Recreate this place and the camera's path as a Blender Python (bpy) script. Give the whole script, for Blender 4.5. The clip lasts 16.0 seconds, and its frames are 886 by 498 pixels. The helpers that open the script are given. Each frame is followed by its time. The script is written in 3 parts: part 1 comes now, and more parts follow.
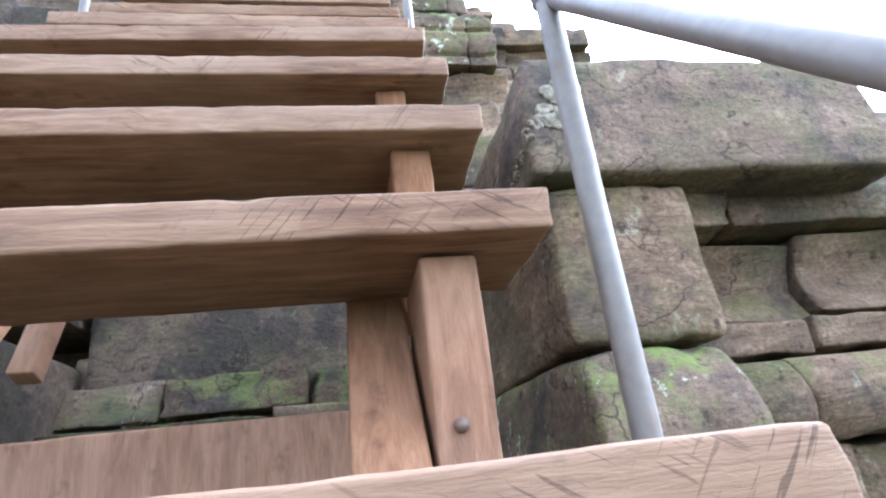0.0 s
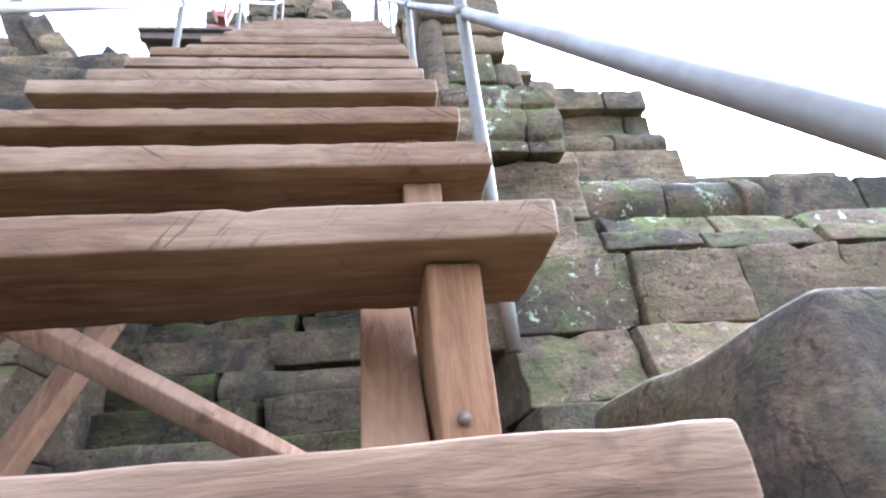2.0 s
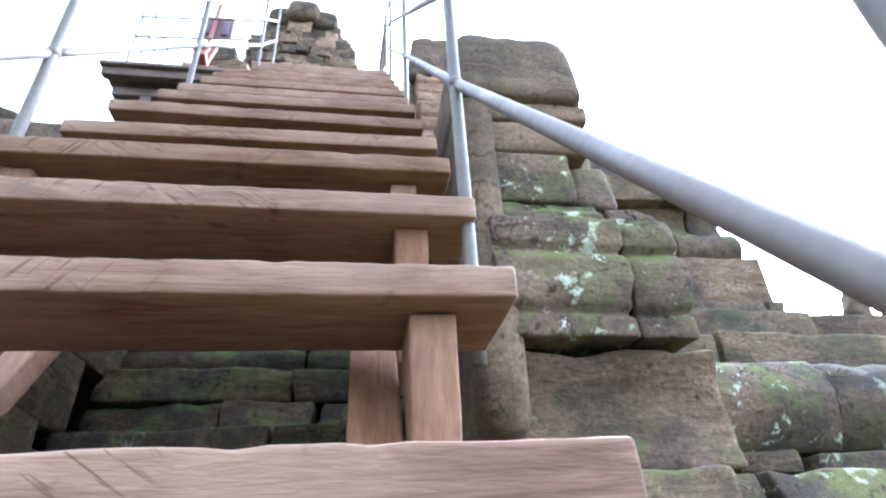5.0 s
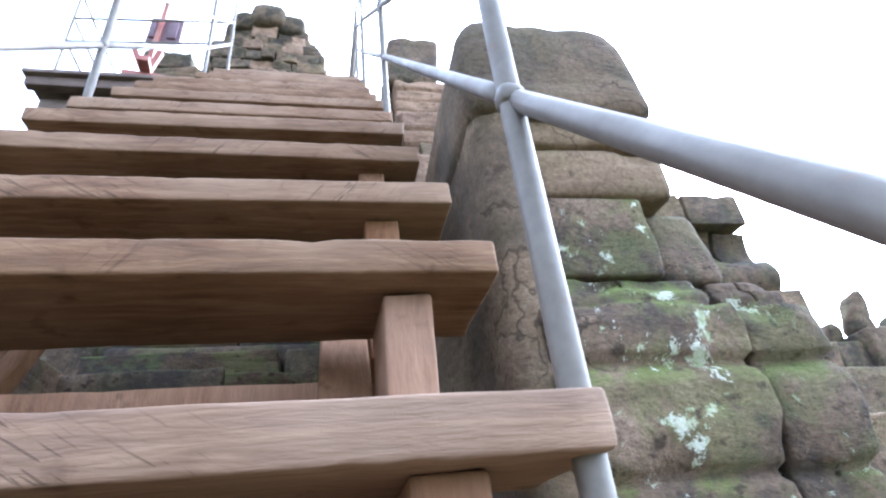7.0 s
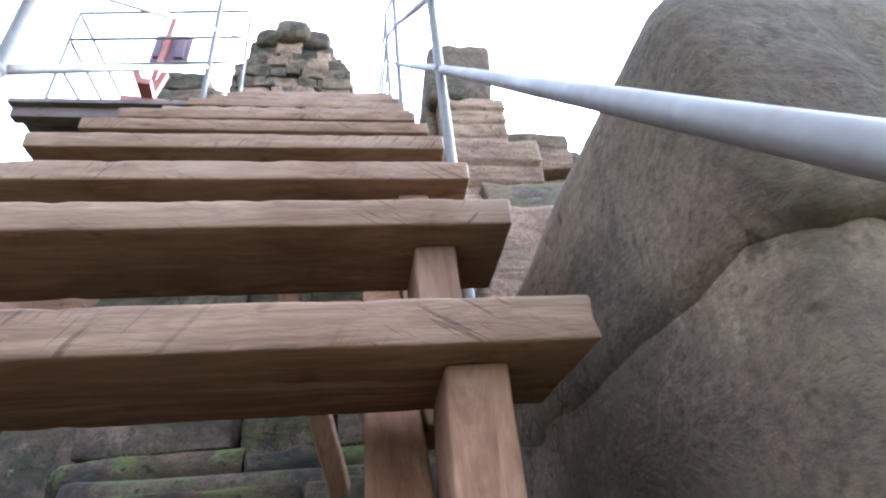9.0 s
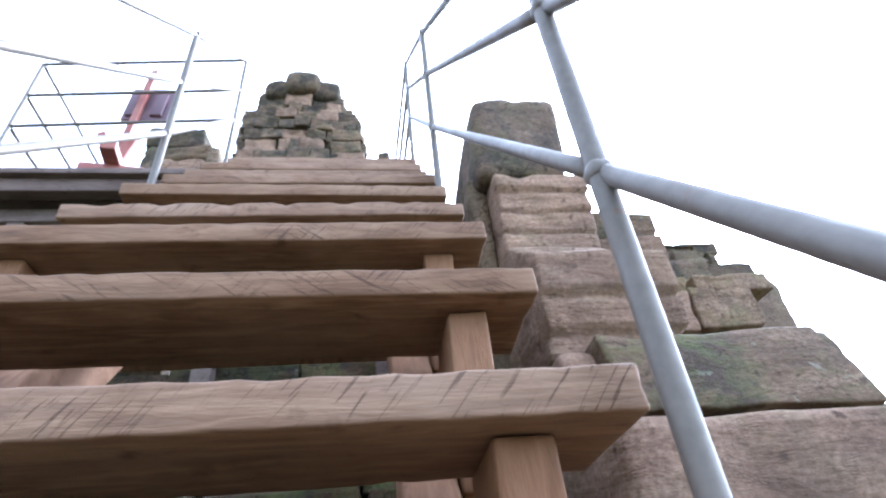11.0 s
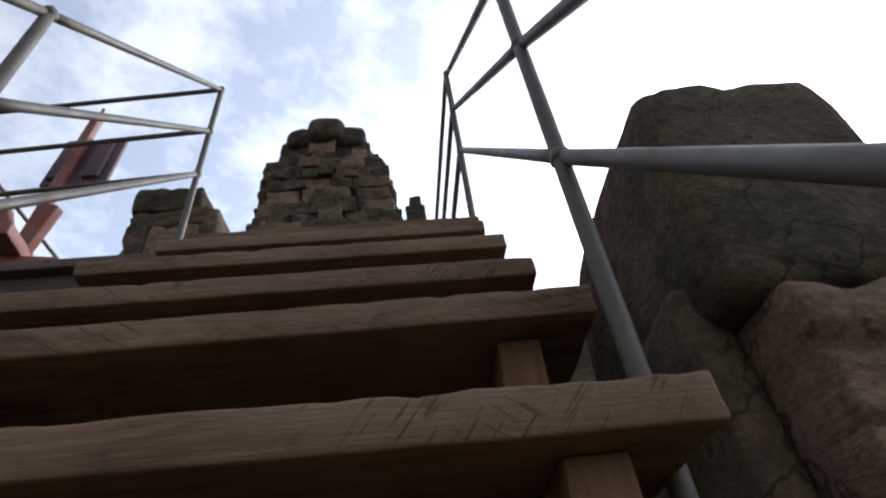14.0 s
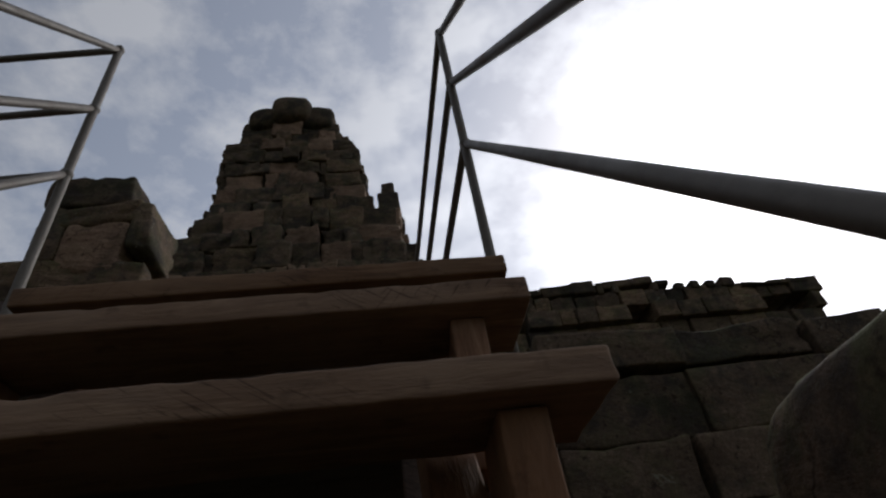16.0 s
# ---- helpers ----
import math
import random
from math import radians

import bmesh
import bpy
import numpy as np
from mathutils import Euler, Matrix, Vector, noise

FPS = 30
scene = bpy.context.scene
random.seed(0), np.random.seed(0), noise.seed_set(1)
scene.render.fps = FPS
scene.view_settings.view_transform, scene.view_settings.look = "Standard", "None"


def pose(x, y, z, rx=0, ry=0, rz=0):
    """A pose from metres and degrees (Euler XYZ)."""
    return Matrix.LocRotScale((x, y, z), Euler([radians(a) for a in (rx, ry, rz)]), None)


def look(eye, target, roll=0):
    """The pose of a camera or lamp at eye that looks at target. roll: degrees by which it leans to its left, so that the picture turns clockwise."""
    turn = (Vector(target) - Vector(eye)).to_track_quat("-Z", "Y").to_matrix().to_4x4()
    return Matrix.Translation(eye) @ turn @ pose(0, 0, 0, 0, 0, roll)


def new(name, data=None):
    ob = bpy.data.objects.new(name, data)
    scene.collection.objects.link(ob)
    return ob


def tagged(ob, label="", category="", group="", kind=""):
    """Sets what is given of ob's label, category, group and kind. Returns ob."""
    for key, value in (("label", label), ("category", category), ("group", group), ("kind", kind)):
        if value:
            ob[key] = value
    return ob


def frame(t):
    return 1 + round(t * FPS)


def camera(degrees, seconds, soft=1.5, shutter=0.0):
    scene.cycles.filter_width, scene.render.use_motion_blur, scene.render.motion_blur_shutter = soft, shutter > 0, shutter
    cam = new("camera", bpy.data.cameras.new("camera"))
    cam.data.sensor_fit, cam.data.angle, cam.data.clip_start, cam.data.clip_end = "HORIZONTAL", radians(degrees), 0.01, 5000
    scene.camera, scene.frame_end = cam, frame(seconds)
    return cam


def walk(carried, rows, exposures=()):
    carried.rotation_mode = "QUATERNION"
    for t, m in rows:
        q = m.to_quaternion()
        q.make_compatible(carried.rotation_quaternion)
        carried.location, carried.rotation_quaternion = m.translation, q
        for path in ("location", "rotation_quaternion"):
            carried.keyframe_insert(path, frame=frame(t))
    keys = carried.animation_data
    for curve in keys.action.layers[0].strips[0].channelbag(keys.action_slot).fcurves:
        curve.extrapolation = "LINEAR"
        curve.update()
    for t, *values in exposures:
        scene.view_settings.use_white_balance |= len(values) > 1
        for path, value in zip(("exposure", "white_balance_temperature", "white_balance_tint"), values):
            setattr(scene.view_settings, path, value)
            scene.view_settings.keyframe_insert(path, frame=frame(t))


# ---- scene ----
cam = camera(77.4, 16.0, soft=2.3)
PATH = [
    (0, (-0.222, -0.270, -0.012), (0.098, 1.560, 0.724), -6.7),
    (0.5, (-0.214, -0.119, 0.177), (0.059, 1.695, 0.976), -6.7),
    (1, (-0.226, 0.055, 0.403), (0.058, 1.863, 1.209), -5.5),
    (1.5, (-0.209, 0.248, 0.596), (0.055, 2.043, 1.44), -5.9),
    (2, (-0.215, 0.366, 0.797), (0.044, 2.141, 1.682), -6.0),
    (2.5, (-0.227, 0.519, 1.048), (0.043, 2.239, 2.031), -4.5),
    (3, (-0.22, 0.692, 1.225), (0.016, 2.392, 2.252), -4.4),
    (3.5, (-0.233, 0.844, 1.394), (-0.032, 2.553, 2.413), -5.3),
    (4, (-0.237, 0.966, 1.595), (-0.001, 2.674, 2.607), -4.4),
    (6.5, (-0.199, 1.488, 2.225), (0.174, 3.185, 3.215), -5.1),
    (7, (-0.212, 1.639, 2.405), (0.173, 3.321, 3.416), -6.5),
    (7.5, (-0.221, 1.745, 2.545), (0.096, 3.432, 3.572), -5.5),
    (8, (-0.263, 1.96, 2.769), (-0.05, 3.646, 3.823), -5.3),
    (8.5, (-0.259, 2.094, 2.948), (0.011, 3.768, 4.008), -7.3),
    (9, (-0.231, 2.233, 3.117), (0.052, 3.913, 4.165), -6.1),
    (9.5, (-0.256, 2.39, 3.324), (-0.001, 4.061, 4.393), -5.7),
    (10, (-0.284, 2.528, 3.544), (-0.02, 4.17, 4.654), -6.0),
    (12.5, (-0.25, 3.416, 4.569), (-0.025, 4.964, 5.815), -6.5),
    (13, (-0.264, 3.544, 4.723), (0.009, 5.079, 5.975), -9.3),
    (13.5, (-0.261, 3.71, 4.917), (-0.076, 5.235, 6.198), -7.7),
    (14, (-0.283, 3.864, 5.122), (-0.141, 5.377, 6.422), -7.4),
    (14.5, (-0.284, 3.994, 5.303), (-0.092, 5.499, 6.606), -8.5),
    (15, (-0.259, 4.165, 5.503), (-0.076, 5.661, 6.818), -8.0),
    (15.5, (-0.267, 4.271, 5.627), (-0.063, 5.797, 6.904), -9.6),
    (16, (-0.287, 4.381, 5.815), (-0.046, 5.93, 7.056), -9.4),
]
EXPOSURE = [(0.0, 3.5, 5150, 13), (0.5, 3.45, 5150, 13), (1.5, 3.5, 5150, 13), (2.5, 3.2, 5120, 12), (7.0, 3.08, 5120, 12), (8.5, 3.12, 5080, 12), (10.0, 3.0, 5120, 12), (12.5, 2.0, 5080, 12), (13.3, 1.1, 5420, 12), (14.0, 0.15, 5900, 11), (14.5, -0.3, 6050, 12), (15.0, -0.8, 6150, 12), (16.0, -1.15, 6150, 12)]
walk(cam, [(t, look(eye, target, roll)) for t, eye, target, roll in PATH], EXPOSURE)

# ---- sky and sun ----
SUN_AZ, SUN_EL = radians(44), radians(38)      # azimuth from +y towards +x
sun_way = Vector((math.sin(SUN_AZ) * math.cos(SUN_EL), math.cos(SUN_AZ) * math.cos(SUN_EL), math.sin(SUN_EL)))
world = bpy.data.worlds.new("world")
scene.world = world
world.use_nodes = True
wn, wl = world.node_tree.nodes, world.node_tree.links
wn.clear()
w_out = wn.new("ShaderNodeOutputWorld")
w_bg = wn.new("ShaderNodeBackground")
w_sky = wn.new("ShaderNodeTexSky")
w_sky.sky_type, w_sky.sun_disc = "NISHITA", False
w_sky.sun_elevation, w_sky.sun_rotation = SUN_EL, SUN_AZ
w_sky.dust_density, w_sky.air_density = 1.5, 1.2
w_co = wn.new("ShaderNodeTexCoord")
w_map = wn.new("ShaderNodeMapping")
w_map.inputs["Scale"].default_value = (2.2, 2.2, 3.4)
w_no = wn.new("ShaderNodeTexNoise")
w_no.inputs["Scale"].default_value, w_no.inputs["Detail"].default_value, w_no.inputs["Roughness"].default_value = 2.6, 7.0, 0.58
w_ramp = wn.new("ShaderNodeValToRGB")
w_ramp.color_ramp.elements[0].position, w_ramp.color_ramp.elements[0].color = 0.40, (0.42, 0.42, 0.42, 1)
w_ramp.color_ramp.elements[1].position, w_ramp.color_ramp.elements[1].color = 0.60, (1.0, 1.0, 1.0, 1)
w_mix = wn.new("ShaderNodeMix")
w_mix.data_type = "RGBA"
w_hsv = wn.new("ShaderNodeHueSaturation")
w_hsv.inputs["Saturation"].default_value, w_hsv.inputs["Value"].default_value = 0.10, 2.0
w_bg.inputs["Strength"].default_value = 0.105
wl.new(w_co.outputs["Generated"], w_map.inputs["Vector"])
wl.new(w_map.outputs["Vector"], w_no.inputs["Vector"])
wl.new(w_no.outputs["Fac"], w_ramp.inputs["Fac"])
wl.new(w_sky.outputs["Color"], w_hsv.inputs["Color"])
wl.new(w_ramp.outputs["Color"], w_mix.inputs["Factor"])
wl.new(w_sky.outputs["Color"], w_mix.inputs["A"])
wl.new(w_hsv.outputs["Color"], w_mix.inputs["B"])
w_dot = wn.new("ShaderNodeVectorMath")
w_dot.operation = "DOT_PRODUCT"
w_dot.inputs[1].default_value = sun_way
w_glow = wn.new("ShaderNodeMapRange")
w_glow.inputs["From Min"].default_value, w_glow.inputs["From Max"].default_value = -0.6, 0.5
w_glow.inputs["To Min"].default_value, w_glow.inputs["To Max"].default_value = 0.45, 1.5
w_mul = wn.new("ShaderNodeVectorMath")
w_mul.operation = "SCALE"
wl.new(w_co.outputs["Generated"], w_dot.inputs[0])
wl.new(w_dot.outputs["Value"], w_glow.inputs["Value"])
wl.new(w_mix.outputs["Result"], w_mul.inputs[0])
wl.new(w_glow.outputs["Result"], w_mul.inputs["Scale"])
wl.new(w_mul.outputs[0], w_bg.inputs["Color"])
wl.new(w_bg.outputs["Background"], w_out.inputs["Surface"])
sun = new("sun", bpy.data.lights.new("sun", "SUN"))
sun.data.energy, sun.data.angle, sun.data.color = 1.2, radians(3.0), (1.0, 0.93, 0.82)
sun.matrix_world = look(sun_way * 60, (0, 0, 0))


# ---- materials ----
def node_mat(name):
    m = bpy.data.materials.new(name)
    m.use_nodes = True
    nt = m.node_tree
    return m, nt, nt.nodes["Principled BSDF"]


def noise_node(nt, vec, scale, detail=4.0, rough=0.55, dist=0.0):
    n = nt.nodes.new("ShaderNodeTexNoise")
    n.inputs["Scale"].default_value, n.inputs["Detail"].default_value = scale, detail
    n.inputs["Roughness"].default_value, n.inputs["Distortion"].default_value = rough, dist
    nt.links.new(vec, n.inputs["Vector"])
    return n.outputs["Fac"]


def ramp_node(nt, fac, stops):
    r = nt.nodes.new("ShaderNodeValToRGB")
    els = r.color_ramp.elements
    while len(els) < len(stops):
        els.new(0.5)
    for e, (p, c) in zip(els, stops):
        e.position, e.color = p, (*c, 1) if len(c) == 3 else (c[0], c[0], c[0], 1)
    nt.links.new(fac, r.inputs["Fac"])
    return r.outputs["Color"]


def mix_node(nt, fac, a, b, mode="MIX"):
    m = nt.nodes.new("ShaderNodeMix")
    m.data_type, m.blend_type = "RGBA", mode
    for key, v in (("Factor", fac), ("A", a), ("B", b)):
        if isinstance(v, (int, float)):
            m.inputs[key].default_value = v
        elif isinstance(v, tuple):
            m.inputs[key].default_value = (*v, 1)
        else:
            nt.links.new(v, m.inputs[key])
    return m.outputs["Result"]


def math_node(nt, op, a, b=0.0):
    m = nt.nodes.new("ShaderNodeMath")
    m.operation = op
    for i, v in enumerate((a, b)):
        if isinstance(v, (int, float)):
            m.inputs[i].default_value = v
        else:
            nt.links.new(v, m.inputs[i])
    return m.outputs[0]


def coords(nt, scale=(1, 1, 1), spread=0.0):
    """Place in the world, shifted from piece to piece by spread."""
    g = nt.nodes.new("ShaderNodeNewGeometry")
    mp = nt.nodes.new("ShaderNodeMapping")
    mp.inputs["Scale"].default_value = scale
    nt.links.new(g.outputs["Position"], mp.inputs["Vector"])
    if not spread:
        return mp.outputs["Vector"]
    o = nt.nodes.new("ShaderNodeObjectInfo")
    k = math_node(nt, "MULTIPLY", o.outputs["Random"], spread)
    a = nt.nodes.new("ShaderNodeVectorMath")
    a.operation = "ADD"
    nt.links.new(mp.outputs["Vector"], a.inputs[0])
    nt.links.new(k, a.inputs[1])
    return a.outputs[0]


def bump_node(nt, bsdf, height, strength, dist, prev=None):
    b = nt.nodes.new("ShaderNodeBump")
    b.inputs["Strength"].default_value, b.inputs["Distance"].default_value = strength, dist
    nt.links.new(height, b.inputs["Height"])
    if prev is not None:
        nt.links.new(prev, b.inputs["Normal"])
    nt.links.new(b.outputs["Normal"], bsdf.inputs["Normal"])
    return b.outputs["Normal"]


def wood_material(name, scale, dark, mid, light, rough=0.62, carved=1.0):
    """Sawn hardwood: grain along the axis whose scale is the smallest, saw marks across it, stains, knots."""
    m, nt, b = node_mat(name)
    o = nt.nodes.new("ShaderNodeObjectInfo")
    v = coords(nt, scale, 37.0)
    world_v = coords(nt, (1, 1, 1), 11.0)
    grain = noise_node(nt, v, 5.0, 8.0, 0.65, 1.2)
    fine = noise_node(nt, v, 24.0, 5.0, 0.6, 0.4)
    stain = noise_node(nt, world_v, 3.2, 4.0, 0.55)
    spots = noise_node(nt, world_v, 16.0, 4.0, 0.6)
    col = ramp_node(nt, grain, [(0.26, dark), (0.5, mid), (0.74, light)])
    col = mix_node(nt, math_node(nt, "MULTIPLY", fine, 0.28), col, tuple(c * 0.55 for c in dark))
    col = mix_node(nt, ramp_node(nt, stain, [(0.38, (0.0,)), (0.68, (0.55,))]), col, tuple(c * 0.85 + 0.03 for c in light))
    col = mix_node(nt, ramp_node(nt, spots, [(0.62, (0.0,)), (0.74, (0.5,))]), col, tuple(c * 0.4 for c in dark))
    gouge = None
    for turn in (32.0, -52.0):
        mp = nt.nodes.new("ShaderNodeMapping")
        mp.vector_type = "TEXTURE"
        mp.inputs["Rotation"].default_value = (0, radians(turn), 0)
        mp.inputs["Scale"].default_value = (0.42, 1.0, 0.026)
        nt.links.new(world_v, mp.inputs["Vector"])
        lines = ramp_node(nt, noise_node(nt, mp.outputs["Vector"], 5.0, 3.0, 0.5, 0.8), [(0.60, (0.0,)), (0.635, (1.0,))])
        where = ramp_node(nt, noise_node(nt, world_v, 3.4 + turn * 0.01, 2.0), [(0.51, (0.0,)), (0.60, (1.0,))])
        one = math_node(nt, "MULTIPLY", lines, where)
        gouge = one if gouge is None else math_node(nt, "MAXIMUM", gouge, one)
    face = nt.nodes.new("ShaderNodeSeparateXYZ")
    nt.links.new(nt.nodes.new("ShaderNodeNewGeometry").outputs["True Normal"], face.inputs[0])
    gouge = math_node(nt, "MULTIPLY", gouge, ramp_node(nt, math_node(nt, "ABSOLUTE", face.outputs["Y"]), [(0.55, (0.0,)), (0.8, (carved,))]))
    col = mix_node(nt, math_node(nt, "MULTIPLY", gouge, 0.6), col, tuple(c * 0.45 for c in dark))
    hue = nt.nodes.new("ShaderNodeHueSaturation")
    nt.links.new(math_node(nt, "ADD", math_node(nt, "MULTIPLY", o.outputs["Random"], 0.35), 0.80), hue.inputs["Value"])
    nt.links.new(math_node(nt, "ADD", math_node(nt, "MULTIPLY", o.outputs["Random"], -0.2), 1.12), hue.inputs["Saturation"])
    nt.links.new(col, hue.inputs["Color"])
    nt.links.new(hue.outputs["Color"], b.inputs["Base Color"])
    b.inputs["Roughness"].default_value = rough + 0.12
    b.inputs["Specular IOR Level"].default_value = 0.18
    n = bump_node(nt, b, math_node(nt, "ADD", math_node(nt, "MULTIPLY", grain, 0.7), fine), 0.45, 0.005)
    n = bump_node(nt, b, spots, 0.3, 0.004, n)
    bump_node(nt, b, gouge, -1.0, 0.010, n)
    return m


def stone_material(name, dark, mid, light, black=0.5, moss=0.3, lichen=0.2, bump=0.8, bedding=1.7):
    """Weathered sandstone: bedding, grain, pits, cracks, black crust, moss on what faces up, pale lichen spots."""
    m, nt, b = node_mat(name)
    g = nt.nodes.new("ShaderNodeNewGeometry")
    o = nt.nodes.new("ShaderNodeObjectInfo")
    v = coords(nt, (1, 1, 1.0), 0.0)
    bed = coords(nt, (1, 1, bedding), 5.0)
    big = noise_node(nt, v, 2.3, 6.0, 0.65, 0.3)
    mid_n = noise_node(nt, bed, 5.0, 8.0, 0.66, 0.3)
    fine = noise_node(nt, v, 70.0, 6.0, 0.75)
    pit_n = noise_node(nt, v, 24.0, 3.0, 0.6)
    pits = ramp_node(nt, pit_n, [(0.30, (1.0,)), (0.40, (0.0,))])
    vo = nt.nodes.new("ShaderNodeTexVoronoi")
    vo.feature = "DISTANCE_TO_EDGE"
    vo.inputs["Scale"].default_value = 2.1
    wob = nt.nodes.new("ShaderNodeTexNoise")
    wob.inputs["Scale"].default_value, wob.inputs["Detail"].default_value = 3.0, 5.0
    nt.links.new(v, wob.inputs["Vector"])
    add = nt.nodes.new("ShaderNodeVectorMath")
    add.operation = "ADD"
    nt.links.new(v, add.inputs[0])
    nt.links.new(wob.outputs["Color"], add.inputs[1])
    nt.links.new(add.outputs[0], vo.inputs["Vector"])
    crack = math_node(nt, "MULTIPLY", ramp_node(nt, vo.outputs["Distance"], [(0.004, (1.0,)), (0.016, (0.0,))]), ramp_node(nt, noise_node(nt, v, 1.3, 2.0), [(0.52, (0.0,)), (0.58, (1.0,))]))
    col = ramp_node(nt, mid_n, [(0.3, dark), (0.52, mid), (0.72, light)])
    col = mix_node(nt, ramp_node(nt, fine, [(0.35, (0.0,)), (0.68, (0.75,))]), col, tuple(c * 0.5 for c in dark))
    crust_n = math_node(nt, "ADD", math_node(nt, "MULTIPLY", big, 0.8), math_node(nt, "MULTIPLY", pit_n, 0.2))
    crust = math_node(nt, "MULTIPLY", ramp_node(nt, crust_n, [(0.47, (0.0,)), (0.56, (1.0,))]), black)
    col = mix_node(nt, crust, col, (0.026, 0.024, 0.021))
    sep = nt.nodes.new("ShaderNodeSeparateXYZ")
    nt.links.new(g.outputs["Normal"], sep.inputs[0])
    up = ramp_node(nt, sep.outputs["Z"], [(0.05, (0.3,)), (0.75, (1.0,))])
    mn = noise_node(nt, v, 5.2, 7.0, 0.75, 0.2)
    mossy = math_node(nt, "MULTIPLY", math_node(nt, "MULTIPLY", ramp_node(nt, mn, [(0.47, (0.0,)), (0.57, (1.0,))]), up), moss)
    col = mix_node(nt, mossy, col, (0.10, 0.125, 0.030))
    ln = noise_node(nt, v, 11.0, 8.0, 0.75, 0.3)
    zone = noise_node(nt, v, 1.9, 3.0)
    lo = 0.63 - 0.075 * lichen
    lich = math_node(nt, "MULTIPLY", math_node(nt, "MULTIPLY", ramp_node(nt, ln, [(lo, (0.0,)), (lo + 0.03, (1.0,))]), ramp_node(nt, zone, [(0.40, (0.0,)), (0.52, (1.0,))])), min(1.0, lichen * 1.1))
    col = mix_node(nt, lich, col, ramp_node(nt, pit_n, [(0.4, (0.27, 0.31, 0.17)), (0.6, (0.50, 0.51, 0.42))]))
    col = mix_node(nt, math_node(nt, "MULTIPLY", math_node(nt, "MAXIMUM", pits, crack), 0.75), col, tuple(c * 0.3 for c in dark))
    hue = nt.nodes.new("ShaderNodeHueSaturation")
    nt.links.new(math_node(nt, "ADD", math_node(nt, "MULTIPLY", o.outputs["Random"], 0.5), 0.75), hue.inputs["Value"])
    nt.links.new(col, hue.inputs["Color"])
    nt.links.new(hue.outputs["Color"], b.inputs["Base Color"])
    b.inputs["Roughness"].default_value = 0.95
    b.inputs["Specular IOR Level"].default_value = 0.2
    n = bump_node(nt, b, mid_n, bump, 0.03)
    n = bump_node(nt, b, fine, bump * 0.7, 0.006, n)
    n = bump_node(nt, b, math_node(nt, "MAXIMUM", pits, crack), -bump * 0.8, 0.010, n)
    bump_node(nt, b, lich, 0.5, 0.005, n)
    return m


def steel_material(name, base, rust):
    m, nt, b = node_mat(name)
    v = coords(nt, (1, 1, 1), 3.0)
    n1, n2 = noise_node(nt, v, 9.0, 6.0, 0.65), noise_node(nt, v, 60.0, 4.0)
    col = mix_node(nt, ramp_node(nt, n2, [(0.35, (0.0,)), (0.7, (0.5,))]), base, tuple(c * 0.6 for c in base))
    r = ramp_node(nt, n1, [(0.60, (0.0,)), (0.72, (rust,))])
    col = mix_node(nt, r, col, (0.16, 0.07, 0.035))
    nt.links.new(col, b.inputs["Base Color"])
    b.inputs["Metallic"].default_value = 0.12
    nt.links.new(ramp_node(nt, n1, [(0.3, (0.45,)), (0.75, (0.75,))]), b.inputs["Roughness"])
    bump_node(nt, b, n2, 0.2, 0.002)
    return m


def paint_material(name, base, worn, rough=0.6):
    m, nt, b = node_mat(name)
    v = coords(nt, (1, 1, 1), 3.0)
    n1, n2 = noise_node(nt, v, 7.0, 6.0, 0.65), noise_node(nt, v, 45.0, 4.0)
    col = mix_node(nt, ramp_node(nt, n1, [(0.45, (0.0,)), (0.7, (0.7,))]), base, worn)
    col = mix_node(nt, math_node(nt, "MULTIPLY", n2, 0.3), col, tuple(c * 0.5 for c in base))
    nt.links.new(col, b.inputs["Base Color"])
    b.inputs["Roughness"].default_value = rough
    bump_node(nt, b, n2, 0.25, 0.003)
    return m


TREAD = wood_material("tread_wood", (1.0, 9.0, 9.0), (0.070, 0.038, 0.023), (0.180, 0.104, 0.061), (0.300, 0.194, 0.118))
BEAM = wood_material("beam_wood", (9.0, 1.6, 1.6), (0.098, 0.046, 0.024), (0.215, 0.110, 0.058), (0.310, 0.180, 0.105), carved=0.0)
STONE = stone_material("sandstone", (0.098, 0.064, 0.040), (0.205, 0.138, 0.086), (0.318, 0.222, 0.145), 0.6, 0.55, 0.25, 1.0, 2.6)
STONE_DARK = stone_material("sandstone_dark", (0.070, 0.049, 0.034), (0.138, 0.097, 0.065), (0.225, 0.160, 0.110), 0.75, 0.4, 0.2)
# mossy, crusted step stone; base colours lowered to stand in for under-stair shade
STONE_STEP_SHADED = stone_material("sandstone_step_shaded", (0.040, 0.027, 0.017), (0.085, 0.056, 0.034), (0.165, 0.108, 0.064), 0.75, 0.75, 0.12, 1.0, 3.0)
STONE_LICHEN = stone_material("sandstone_lichen", (0.070, 0.050, 0.035), (0.150, 0.104, 0.068), (0.235, 0.168, 0.115), 0.65, 0.9, 0.7)
STONE_SMOOTH = stone_material("sandstone_smooth", (0.122, 0.083, 0.051), (0.186, 0.130, 0.081), (0.250, 0.180, 0.116), 0.45, 0.25, 0.1, 0.55)
STONE_PINK = stone_material("sandstone_pink", (0.190, 0.118, 0.078), (0.300, 0.196, 0.132), (0.395, 0.275, 0.190), 0.3, 0.22, 0.1, 1.0, 3.6)
STEEL = steel_material("painted_steel", (0.128, 0.110, 0.090), 0.6)
STEEL_RUST = steel_material("rusty_steel", (0.12, 0.075, 0.050), 0.9)
RED = paint_material("red_paint", (0.26, 0.075, 0.055), (0.34, 0.17, 0.13))
